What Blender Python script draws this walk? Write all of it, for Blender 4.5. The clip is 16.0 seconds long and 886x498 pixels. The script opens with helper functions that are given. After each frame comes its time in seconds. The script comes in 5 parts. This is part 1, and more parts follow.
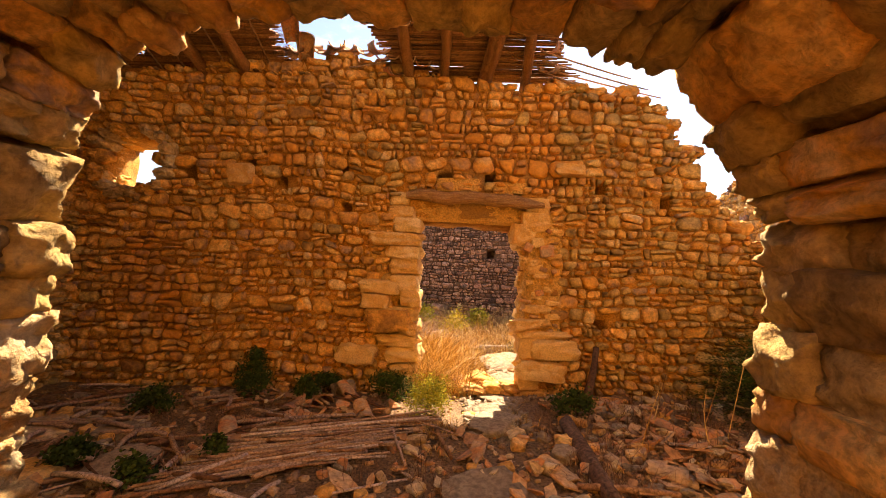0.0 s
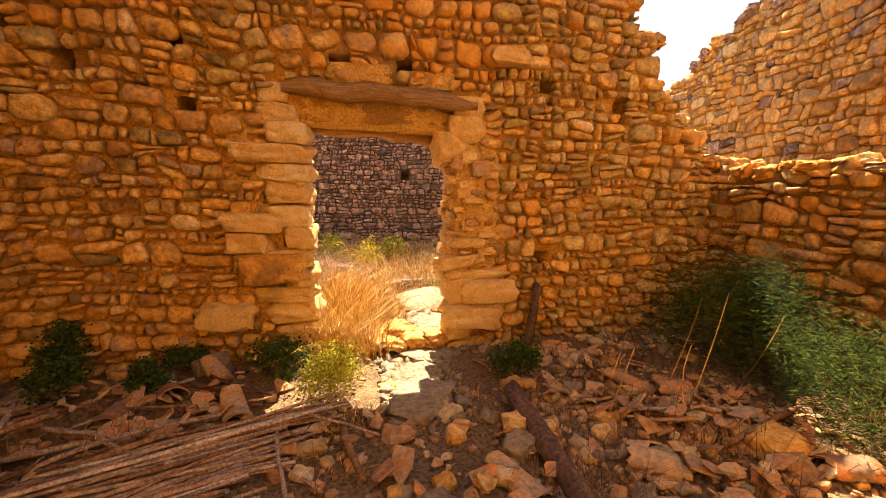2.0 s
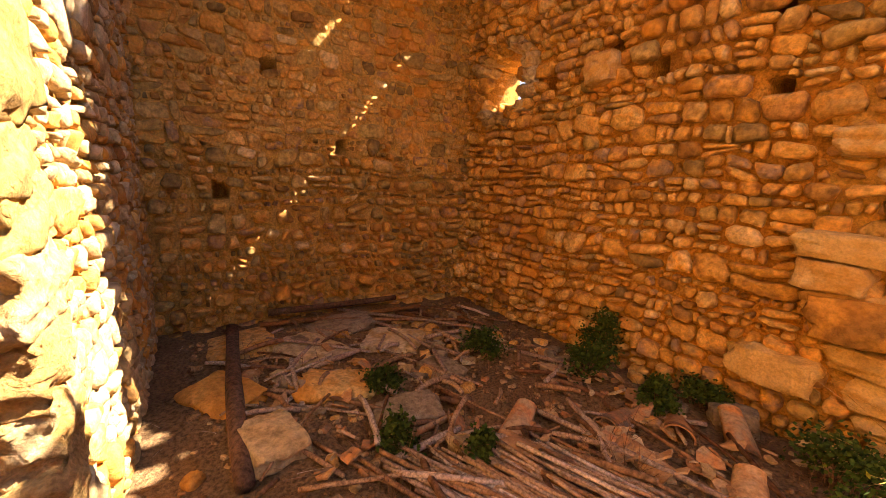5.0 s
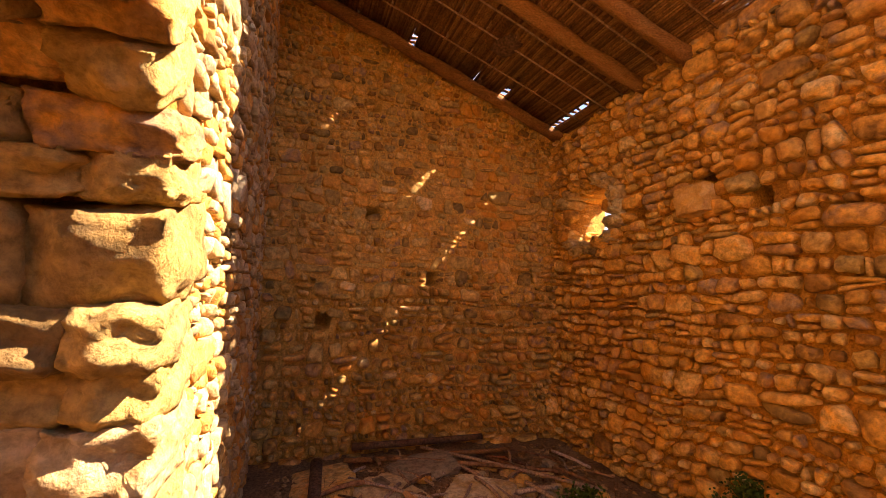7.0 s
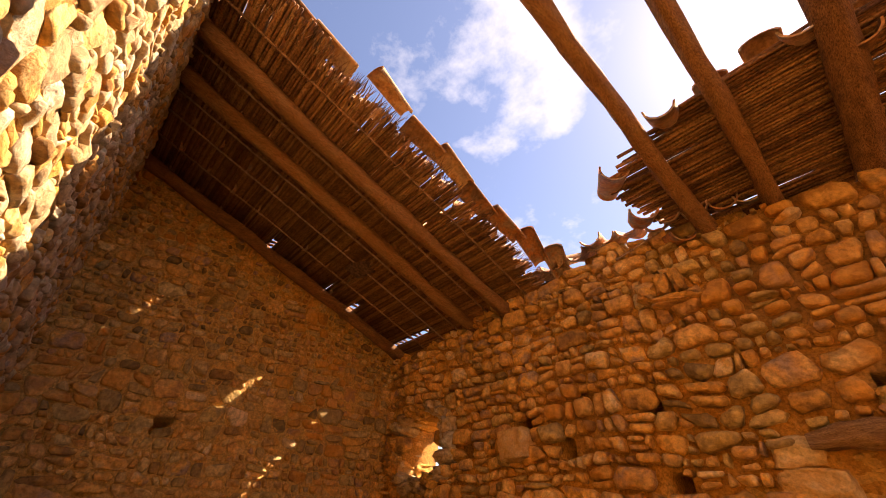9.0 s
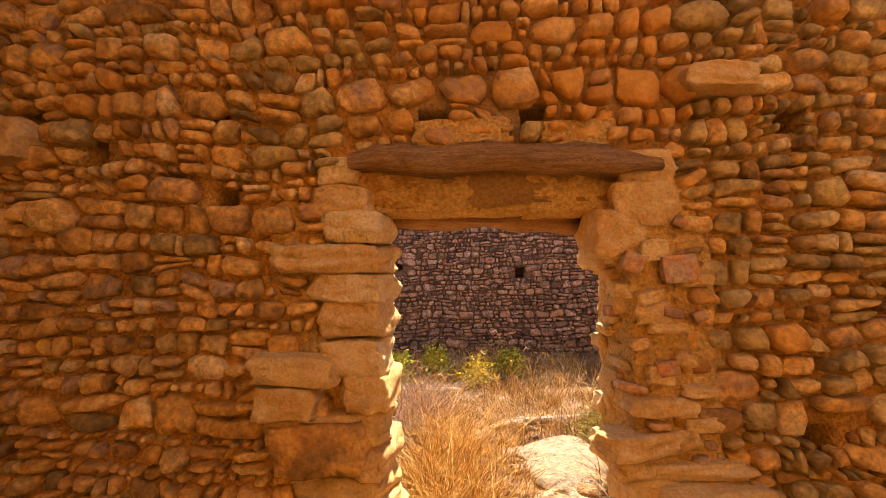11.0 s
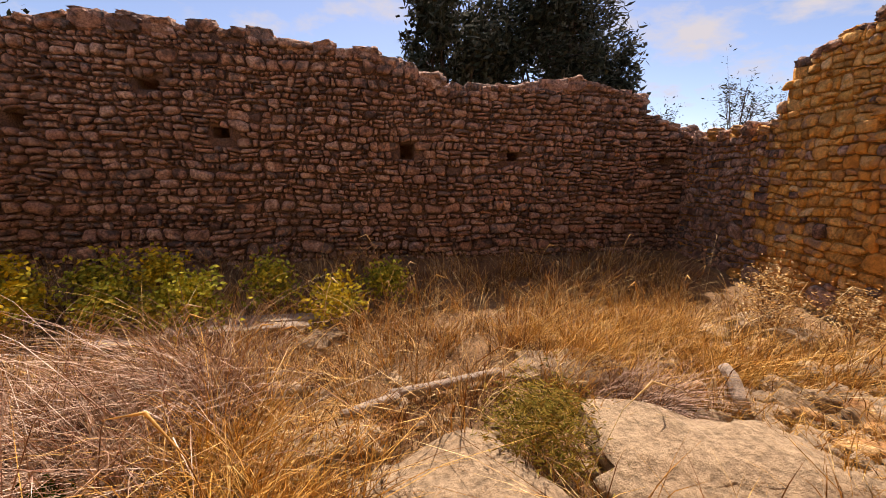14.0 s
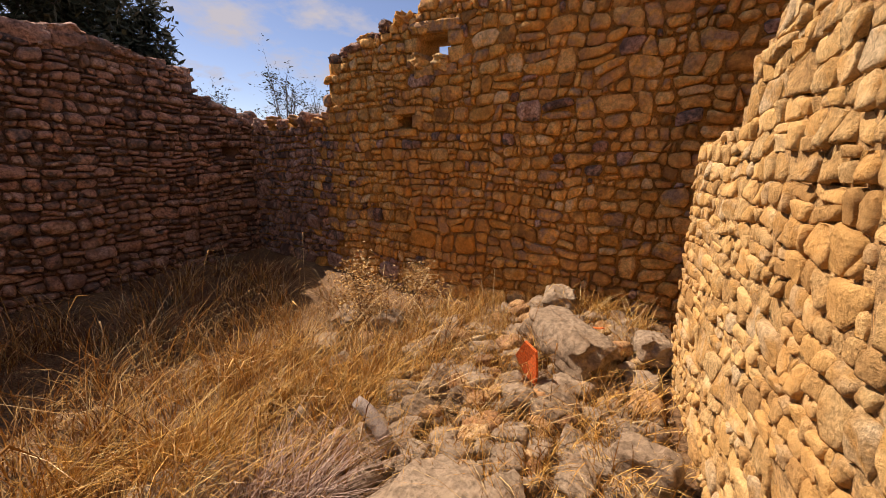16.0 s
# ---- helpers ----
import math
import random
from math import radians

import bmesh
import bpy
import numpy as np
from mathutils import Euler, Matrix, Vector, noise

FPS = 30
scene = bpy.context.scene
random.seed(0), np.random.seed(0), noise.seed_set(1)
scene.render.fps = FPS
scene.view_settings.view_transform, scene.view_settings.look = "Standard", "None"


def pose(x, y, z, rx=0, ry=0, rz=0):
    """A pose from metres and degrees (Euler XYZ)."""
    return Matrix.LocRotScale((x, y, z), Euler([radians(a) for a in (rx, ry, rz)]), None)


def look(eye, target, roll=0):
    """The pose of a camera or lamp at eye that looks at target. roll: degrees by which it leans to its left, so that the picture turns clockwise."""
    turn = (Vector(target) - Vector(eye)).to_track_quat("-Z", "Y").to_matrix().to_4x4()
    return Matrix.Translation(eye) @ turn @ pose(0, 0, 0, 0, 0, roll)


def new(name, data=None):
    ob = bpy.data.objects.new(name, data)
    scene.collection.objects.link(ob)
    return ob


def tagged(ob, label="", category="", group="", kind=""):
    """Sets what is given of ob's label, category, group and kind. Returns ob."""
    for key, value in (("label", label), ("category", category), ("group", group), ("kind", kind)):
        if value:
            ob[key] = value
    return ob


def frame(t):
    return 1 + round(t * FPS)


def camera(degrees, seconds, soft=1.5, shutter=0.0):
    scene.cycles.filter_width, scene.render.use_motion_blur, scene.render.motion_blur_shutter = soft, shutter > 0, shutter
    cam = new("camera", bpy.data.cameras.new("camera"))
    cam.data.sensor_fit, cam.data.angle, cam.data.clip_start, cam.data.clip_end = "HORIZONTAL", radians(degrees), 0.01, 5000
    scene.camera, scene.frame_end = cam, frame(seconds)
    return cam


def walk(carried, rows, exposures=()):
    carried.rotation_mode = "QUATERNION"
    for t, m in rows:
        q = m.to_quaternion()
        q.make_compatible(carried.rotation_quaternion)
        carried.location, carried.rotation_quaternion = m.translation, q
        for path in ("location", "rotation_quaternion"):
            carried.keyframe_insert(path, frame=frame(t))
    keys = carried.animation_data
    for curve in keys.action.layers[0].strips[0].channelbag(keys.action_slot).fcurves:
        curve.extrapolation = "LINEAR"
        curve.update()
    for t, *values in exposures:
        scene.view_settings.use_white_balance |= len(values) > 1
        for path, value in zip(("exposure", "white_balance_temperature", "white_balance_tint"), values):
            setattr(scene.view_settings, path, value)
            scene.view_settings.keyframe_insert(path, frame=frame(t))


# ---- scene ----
cam = camera(95.9, 16.0, soft=0.5)
METRES, EYE, TILT, LEAN, TURN = 6.6, 1.5, 1.4, -1.5, 0.0
ROWS = [
    (0, 0.0000, 0.0000, 0.0000, 0, 0, -0),
    (0.5, -0.0027, 0.0469, -0.0025, -0.85, -6.21, 1.46),
    (1, -0.0015, 0.0876, -0.0057, -3.73, -9.93, 2.13),
    (1.5, 0.0078, 0.1389, -0.0022, -7.94, -11.28, 1.51),
    (2, 0.0145, 0.1771, -0.0042, -12.39, -11.31, 0.77),
    (2.5, 0.0132, 0.2270, -0.0168, -13.12, -9.73, 1.05),
    (3, 0.0087, 0.2635, -0.0160, 2.84, -8.01, 1.38),
    (3.5, 0.0017, 0.2763, -0.0092, 25.14, -7.09, 0.88),
    (4, -0.0075, 0.2710, -0.0071, 43.01, -8.19, 0.04),
    (4.5, -0.0120, 0.2641, -0.0102, 54.66, -11.2, -0.53),
    (7, -0.0151, 0.2563, 0.0100, 69.89, 8.06, 1.1),
    (7.5, -0.0123, 0.2557, 0.0248, 69.37, 18.65, 1.37),
    (8, -0.0084, 0.2567, 0.0356, 67.99, 27.72, 1.55),
    (8.5, -0.0060, 0.2587, 0.0412, 63.29, 33.4, 1.46),
    (9, -0.0055, 0.2637, 0.0458, 47.49, 35.14, 1.31),
    (9.5, -0.0074, 0.2813, 0.0467, 24.62, 29.81, 2.62),
    (10, -0.0009, 0.3131, 0.0360, 6.77, 20.03, 2.94),
    (12.5, 0.0552, 0.5972, -0.0192, 1.27, -10.99, 2.72),
    (13, 0.0605, 0.6694, -0.0219, -0.37, -11.22, 1.96),
    (13.5, 0.0674, 0.7321, -0.0269, -4.33, -12.09, 1.03),
    (14, 0.0751, 0.7779, -0.0295, -12.81, -13.5, -0.21),
    (14.5, 0.0864, 0.8253, -0.0306, -27.62, -14.61, -1.1),
    (15, 0.1003, 0.8491, -0.0256, -43.65, -15.52, -1.55),
    (15.5, 0.1391, 0.8769, -0.0351, -58.53, -16.6, -1.6),
    (16, 0.1900, 0.9127, -0.0151, -68.91, -15, -1.26),
]
EXPOSURES = [(0, 2.2, 8000, 17), (1.5, 2.35, 7900, 12), (2.5, 2.45, 7900, 13), (3.5, 2.55, 8000, 20), (4.7, 2.95, 7600, 18), (7, 2.6, 8200, 27), (8.0, 2.15, 8000, 26), (9.5, 2.0, 7900, 24), (10.2, 2.15, 7700, 19), (12.5, 1.9, 6600, 18), (13, 1.35, 7000, 20), (13.5, 1.1, 7500, 22), (14, 1.0, 7300, 23), (15, 0.92, 7100, 22), (16, 0.65, 7100, 24)]
walk(cam, [(t, pose(0, 0, EYE, TILT, LEAN, TURN) @ pose(METRES * x, METRES * y, METRES * z, 90 + pitch, roll, yaw)) for t, x, y, z, yaw, pitch, roll in ROWS], EXPOSURES)

# ---- light ----
world = bpy.data.worlds.new("sky")
scene.world = world
world.use_nodes = True
wn = world.node_tree
SUN_YAW, SUN_UP = -14.5, 49.5
sky = wn.nodes.new("ShaderNodeTexSky")
sky.sky_type, sky.sun_disc = "NISHITA", False
sky.sun_elevation, sky.sun_rotation = radians(SUN_UP), radians(-SUN_YAW)
sky.air_density, sky.dust_density, sky.ozone_density = 0.75, 0.3, 3.0
coord = wn.nodes.new("ShaderNodeTexCoord")
split = wn.nodes.new("ShaderNodeSeparateXYZ")
wn.links.new(coord.outputs["Generated"], split.inputs[0])
lift = wn.nodes.new("ShaderNodeMath")
lift.operation = "ADD"
wn.links.new(split.outputs[2], lift.inputs[0])
lift.inputs[1].default_value = 0.25
flat = wn.nodes.new("ShaderNodeVectorMath")
flat.operation = "DIVIDE"
wn.links.new(coord.outputs["Generated"], flat.inputs[0])
wn.links.new(lift.outputs[0], flat.inputs[1])
cloud = wn.nodes.new("ShaderNodeTexNoise")
cloud.inputs["Scale"].default_value, cloud.inputs["Detail"].default_value, cloud.inputs["Roughness"].default_value = 2.6, 8, 0.6
wn.links.new(flat.outputs[0], cloud.inputs["Vector"])
cover = wn.nodes.new("ShaderNodeValToRGB")
cover.color_ramp.elements[0].position, cover.color_ramp.elements[1].position = 0.51, 0.67
wn.links.new(cloud.outputs[0], cover.inputs[0])
white = wn.nodes.new("ShaderNodeMix")
white.data_type = "RGBA"
white.inputs["B"].default_value = (4.1, 4.4, 4.9, 1)
wn.links.new(cover.outputs[0], white.inputs["Factor"])
wn.links.new(sky.outputs[0], white.inputs["A"])
wn.links.new(white.outputs["Result"], wn.nodes["Background"].inputs[0])
wn.nodes["Background"].inputs[1].default_value = 0.08
lamp = bpy.data.lights.new("sun", "SUN")
lamp.energy, lamp.angle, lamp.color = 4.6, radians(0.5), (1, 0.92, 0.8)
sun = new("sun", lamp)
SUN_WAY = Vector((-math.sin(radians(SUN_YAW)) * math.cos(radians(SUN_UP)), math.cos(radians(SUN_YAW)) * math.cos(radians(SUN_UP)), math.sin(radians(SUN_UP))))
sun.matrix_world = look((0, 0, 20), Vector((0, 0, 20)) - SUN_WAY)


# ---- materials ----
def surface(name, colours, grain=30.0, blotch=3.0, bump=0.5, rough=0.92, vary=1.0, stain=None, stain_amount=0.5, streak=None, relief=0.01, speck=0.75, runs=None, runs_amount=0.4):
    """A procedural surface: a colour for each piece, blotches, fine grain and relief."""
    m = bpy.data.materials.new(name)
    m.use_nodes = True
    t = m.node_tree
    n, l = t.nodes, t.links
    b = n["Principled BSDF"]
    b.inputs["Roughness"].default_value = rough
    b.inputs["Specular IOR Level"].default_value = 0.25
    geo, info, tc = n.new("ShaderNodeNewGeometry"), n.new("ShaderNodeObjectInfo"), n.new("ShaderNodeNewGeometry")
    add = n.new("ShaderNodeMath")
    add.operation = "ADD"
    l.new(geo.outputs["Random Per Island"], add.inputs[0])
    l.new(info.outputs["Random"], add.inputs[1])
    fr = n.new("ShaderNodeMath")
    fr.operation = "FRACT"
    l.new(add.outputs[0], fr.inputs[0])
    place = n.new("ShaderNodeMapping")
    l.new(tc.outputs["Position"], place.inputs[0])
    if streak:
        place.inputs["Scale"].default_value = streak
    big = n.new("ShaderNodeTexNoise")
    big.inputs["Scale"].default_value, big.inputs["Detail"].default_value = blotch, 5
    l.new(place.outputs[0], big.inputs["Vector"])
    fine = n.new("ShaderNodeTexNoise")
    fine.inputs["Scale"].default_value, fine.inputs["Detail"].default_value, fine.inputs["Roughness"].default_value = grain, 8, 0.68
    l.new(place.outputs[0], fine.inputs["Vector"])
    mixv = n.new("ShaderNodeMath")
    mixv.operation = "MULTIPLY_ADD"
    l.new(fr.outputs[0], mixv.inputs[0])
    mixv.inputs[1].default_value = vary
    sub = n.new("ShaderNodeMath")
    sub.operation = "MULTIPLY_ADD"
    l.new(big.outputs[0], sub.inputs[0])
    sub.inputs[1].default_value, sub.inputs[2].default_value = 1.2, -0.6 + 0.5 * (1 - vary)
    l.new(sub.outputs[0], mixv.inputs[2])
    ramp = n.new("ShaderNodeValToRGB")
    e = ramp.color_ramp.elements
    for i, c in enumerate(colours):
        el = e[i] if i < 2 else e.new(1.0)
        el.color = (*c, 1)
    for i, el in enumerate(e):
        el.position = i / (len(colours) - 1)
    l.new(mixv.outputs[0], ramp.inputs[0])
    dark = n.new("ShaderNodeMix")
    dark.data_type, dark.blend_type = "RGBA", "MULTIPLY"
    dark.inputs["Factor"].default_value = speck
    l.new(ramp.outputs[0], dark.inputs["A"])
    gr = n.new("ShaderNodeValToRGB")
    gr.color_ramp.elements[0].color, gr.color_ramp.elements[0].position = (0.24, 0.215, 0.19, 1), 0.37
    gr.color_ramp.elements[1].color, gr.color_ramp.elements[1].position = (1.3, 1.28, 1.25, 1), 0.6
    l.new(fine.outputs[0], gr.inputs[0])
    l.new(gr.outputs[0], dark.inputs["B"])
    out = dark.outputs["Result"]
    if stain:
        sn = n.new("ShaderNodeTexNoise")
        sn.inputs["Scale"].default_value, sn.inputs["Detail"].default_value = 0.9, 6
        l.new(tc.outputs["Position"], sn.inputs["Vector"])
        sr = n.new("ShaderNodeValToRGB")
        sr.color_ramp.elements[0].position, sr.color_ramp.elements[1].position = 0.5, 0.66
        l.new(sn.outputs[0], sr.inputs[0])
        am = n.new("ShaderNodeMath")
        am.operation = "MULTIPLY"
        l.new(sr.outputs[0], am.inputs[0])
        am.inputs[1].default_value = stain_amount
        sm = n.new("ShaderNodeMix")
        sm.data_type = "RGBA"
        l.new(am.outputs[0], sm.inputs["Factor"])
        l.new(out, sm.inputs["A"])
        sm.inputs["B"].default_value = (*stain, 1)
        out = sm.outputs["Result"]
    if runs:
        rm = n.new("ShaderNodeMapping")
        rm.inputs["Scale"].default_value = (1.5, 1.5, 0.4)
        l.new(tc.outputs["Position"], rm.inputs[0])
        rn = n.new("ShaderNodeTexNoise")
        rn.inputs["Scale"].default_value, rn.inputs["Detail"].default_value, rn.inputs["Roughness"].default_value = 1.3, 7, 0.62
        l.new(rm.outputs[0], rn.inputs["Vector"])
        rc = n.new("ShaderNodeValToRGB")
        rc.color_ramp.elements[0].position, rc.color_ramp.elements[1].position = 0.5, 0.62
        rc.color_ramp.elements[1].color = (runs_amount, runs_amount, runs_amount, 1)
        l.new(rn.outputs[0], rc.inputs[0])
        rx = n.new("ShaderNodeMix")
        rx.data_type, rx.blend_type = "RGBA", "MULTIPLY"
        l.new(rc.outputs[0], rx.inputs["Factor"])
        l.new(out, rx.inputs["A"])
        rx.inputs["B"].default_value = (*runs, 1)
        out = rx.outputs["Result"]
    l.new(out, b.inputs["Base Color"])
    bp = n.new("ShaderNodeBump")
    bp.inputs["Strength"].default_value, bp.inputs["Distance"].default_value = bump, relief
    both = n.new("ShaderNodeMath")
    both.operation = "MULTIPLY_ADD"
    l.new(big.outputs[0], both.inputs[0])
    both.inputs[1].default_value = 1.5
    l.new(fine.outputs[0], both.inputs[2])
    l.new(both.outputs[0], bp.inputs["Height"])
    l.new(bp.outputs[0], b.inputs["Normal"])
    return m


OCHRE = surface("ochre_stone", [(0.342, 0.177, 0.057), (0.638, 0.325, 0.08), (0.809, 0.439, 0.114), (0.707, 0.342, 0.074), (0.502, 0.285, 0.091), (0.855, 0.536, 0.194), (0.752, 0.388, 0.097)], 26, 7, 1.0, stain=(0.7, 0.27, 0.04), stain_amount=0.55, relief=0.022, speck=0.5, runs=(0.6, 0.6, 0.6))
PALE = surface("pale_stone", [(0.45, 0.29, 0.13), (0.6, 0.41, 0.2), (0.64, 0.48, 0.28), (0.55, 0.34, 0.13), (0.66, 0.52, 0.33)], 22, 6, 1.0, relief=0.024, speck=0.5)
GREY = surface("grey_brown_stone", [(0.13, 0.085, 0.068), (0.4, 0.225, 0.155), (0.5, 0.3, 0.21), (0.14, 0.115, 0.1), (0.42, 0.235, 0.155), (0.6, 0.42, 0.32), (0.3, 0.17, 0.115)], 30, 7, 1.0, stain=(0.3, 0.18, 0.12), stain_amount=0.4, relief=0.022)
GOLD = surface("golden_stone", [(0.518, 0.27, 0.097), (0.799, 0.41, 0.108), (0.864, 0.518, 0.173), (0.691, 0.356, 0.108), (0.41, 0.259, 0.162), (0.864, 0.443, 0.097), (0.842, 0.583, 0.281)], 28, 6, 1.0, stain=(0.62, 0.28, 0.07), stain_amount=0.45, relief=0.022, speck=0.5, runs=(0.6, 0.6, 0.6))
MOSSY = surface("weathered_brown_stone", [(0.27, 0.165, 0.06), (0.52, 0.32, 0.1), (0.66, 0.42, 0.135), (0.4, 0.26, 0.095), (0.74, 0.48, 0.175)], 26, 7, 1.0, stain=(0.32, 0.2, 0.08), stain_amount=0.3, relief=0.024, speck=0.5)
MORTAR = surface("clay_mortar", [(0.41, 0.194, 0.046), (0.616, 0.296, 0.063), (0.73, 0.388, 0.103)], 45, 5, 1.0, vary=0.0, stain=(0.22, 0.14, 0.07), relief=0.03, speck=0.55, runs=(0.6, 0.6, 0.6))
CREAM = surface("cream_mortar", [(0.36, 0.21, 0.08), (0.52, 0.32, 0.13), (0.58, 0.39, 0.18)], 45, 5, 1.0, vary=0.0, relief=0.02)
JAMB = surface("cream_ochre_stone", [(0.56, 0.33, 0.11), (0.74, 0.45, 0.16), (0.8, 0.53, 0.22), (0.68, 0.38, 0.12), (0.82, 0.58, 0.28)], 60, 9, 1.0, stain=(0.66, 0.34, 0.1), stain_amount=0.4, relief=0.018, speck=0.28)
SHELL = surface("golden_cream_stone", [(0.46, 0.27, 0.1), (0.6, 0.37, 0.14), (0.66, 0.45, 0.2), (0.54, 0.3, 0.09), (0.66, 0.49, 0.27)], 60, 9, 1.0, stain=(0.55, 0.28, 0.08), stain_amount=0.4, relief=0.02, speck=0.5)
# mortar colour set darker, with the shade of deep gaps painted into it
GAP_SHADE_MORTAR = surface("gap_shade_mortar", [(0.09, 0.055, 0.042), (0.17, 0.105, 0.075), (0.25, 0.16, 0.11)], 45, 5, 1.0, vary=0.0, relief=0.02)
PLASTER = surface("ochre_plaster", [(0.594, 0.308, 0.077), (0.726, 0.407, 0.11), (0.77, 0.462, 0.154)], 45, 9, 1.0, vary=0.15, relief=0.035, speck=0.45)
EARTH = surface("dry_earth", [(0.112, 0.06, 0.028), (0.208, 0.12, 0.056), (0.288, 0.176, 0.088), (0.336, 0.232, 0.128)], 40, 1.6, 1.0, vary=0.0, relief=0.03)
CRUMB = surface("earth_crumb", [(0.2, 0.11, 0.05), (0.36, 0.2, 0.09), (0.5, 0.31, 0.14), (0.3, 0.15, 0.06), (0.58, 0.4, 0.2)], 40, 6, 1.0, relief=0.01)
ROCK = surface("pale_limestone", [(0.2, 0.14, 0.085), (0.31, 0.225, 0.14), (0.37, 0.28, 0.18), (0.26, 0.18, 0.11)], 20, 3, 1.0, vary=0.5, relief=0.03, speck=0.55)
CLAY = surface("terracotta", [(0.32, 0.16, 0.07), (0.52, 0.26, 0.1), (0.58, 0.36, 0.18), (0.4, 0.27, 0.16), (0.56, 0.23, 0.08), (0.26, 0.15, 0.085)], 40, 9, 0.5, stain=(0.3, 0.2, 0.13), stain_amount=0.35, relief=0.005, speck=0.45)
ORANGE_CLAY = surface("orange_terracotta", [(0.66, 0.13, 0.025), (0.72, 0.18, 0.04)], 60, 8, 0.4, relief=0.004)
CANE = surface("dry_cane", [(0.2, 0.1, 0.05), (0.36, 0.2, 0.1), (0.46, 0.29, 0.17), (0.3, 0.2, 0.14)], 60, 12, 0.4, relief=0.003)
ROOF_CANE = surface("dark_cane", [(0.12, 0.05, 0.018), (0.22, 0.1, 0.035), (0.33, 0.165, 0.06)], 60, 12, 0.4, relief=0.003)
GREY_CANE = surface("bleached_cane", [(0.3, 0.19, 0.13), (0.46, 0.33, 0.25), (0.56, 0.43, 0.34)], 60, 12, 0.4, relief=0.003)
WOOD = surface("old_timber", [(0.17, 0.075, 0.028), (0.32, 0.15, 0.055), (0.4, 0.21, 0.085)], 30, 4, 1.0, vary=0.4, streak=(6, 1, 6), relief=0.01)
LINTEL = surface("weathered_lintel", [(0.162, 0.074, 0.03), (0.432, 0.223, 0.088), (0.675, 0.392, 0.176)], 34, 5, 1.0, vary=0.3, streak=(1, 9, 11), relief=0.02, speck=0.6)
SOFFIT = surface("bowed_lintel", [(0.2, 0.09, 0.035), (0.4, 0.2, 0.075), (0.52, 0.29, 0.12)], 26, 3, 1.0, vary=0.2, streak=(1, 10, 10), relief=0.012, speck=0.5)
DARKWOOD = surface("rotten_wood", [(0.07, 0.035, 0.022), (0.14, 0.075, 0.045), (0.22, 0.13, 0.085)], 35, 6, 1.0, vary=0.3, relief=0.015)
GREYWOOD = surface("silver_wood", [(0.2, 0.16, 0.12), (0.33, 0.27, 0.215), (0.42, 0.36, 0.3)], 40, 6, 0.8, vary=0.3, streak=(1, 5, 5), relief=0.006)
BARK = surface("bark", [(0.06, 0.045, 0.035), (0.12, 0.09, 0.07)], 30, 6, 0.8, vary=0.3)


def leafy(name, colours):
    m = surface(name, colours, 25, 3, 0.0, rough=0.95)
    b = m.node_tree.nodes["Principled BSDF"]
    b.inputs["Specular IOR Level"].default_value = 0.08
    return m


STRAW = leafy("golden_straw", [(0.13, 0.06, 0.022), (0.54, 0.29, 0.085), (0.76, 0.5, 0.19), (0.28, 0.13, 0.04), (0.82, 0.64, 0.34), (0.2, 0.09, 0.03)])
RUST = leafy("orange_straw", [(0.26, 0.12, 0.03), (0.56, 0.3, 0.065), (0.72, 0.46, 0.14), (0.4, 0.19, 0.045), (0.76, 0.56, 0.24)])
ASH = leafy("grey_straw", [(0.2, 0.11, 0.07), (0.44, 0.3, 0.21), (0.6, 0.47, 0.37), (0.26, 0.11, 0.065), (0.7, 0.6, 0.5)])
BROWN = leafy("brown_twigs", [(0.13, 0.06, 0.03), (0.24, 0.12, 0.06), (0.33, 0.19, 0.1)])
GREEN = leafy("dark_leaf", [(0.02, 0.038, 0.008), (0.045, 0.075, 0.015), (0.075, 0.105, 0.02)])
LIME = leafy("weed_leaf", [(0.16, 0.18, 0.02), (0.3, 0.31, 0.035), (0.42, 0.4, 0.05), (0.5, 0.4, 0.04)])
GOLDEN_GREEN = leafy("olive_gold_leaf", [(0.1, 0.085, 0.015), (0.22, 0.17, 0.03), (0.38, 0.27, 0.06), (0.16, 0.16, 0.025)])
FERN = leafy("fennel_leaf", [(0.014, 0.026, 0.004), (0.03, 0.05, 0.007), (0.075, 0.1, 0.012)])
FLOWER = leafy("yellow_flower", [(0.42, 0.32, 0.02), (0.6, 0.44, 0.03), (0.3, 0.3, 0.04)])
OLIVE = leafy("tree_leaf", [(0.03, 0.036, 0.02), (0.06, 0.068, 0.038), (0.12, 0.118, 0.08)])


# ---- builders ----
def mesh_of(name, verts, faces, material, smooth=True):
    me = bpy.data.meshes.new(name)
    me.from_pydata(verts, [], faces)
    if smooth:
        me.shade_smooth()
    me.materials.append(material)
    return me


def child(name, me, parent, label="", kind=""):
    ob = new(name, me)
    ob.parent = parent
    return tagged(ob, label=label, kind=kind)


def thing(name, me, m, label, category, group=""):
    ob = new(name, me)
    ob.matrix_world = m
    return tagged(ob, label, category, group)


class Face:
    """One face of a wall: u along it, v up from its foot, w out of it."""

    def __init__(self, start, along, foot, lean=0.0):
        self.o = Vector((start[0], start[1], foot))
        self.a = Vector((along[0], along[1], 0)).normalized()
        self.n = Vector((self.a.y, -self.a.x, 0))
        self.lean = lean

    def at(self, u, v, w=0.0):
        return self.o + self.a * u + Vector((0, 0, v)) + self.n * (w - self.lean * v)


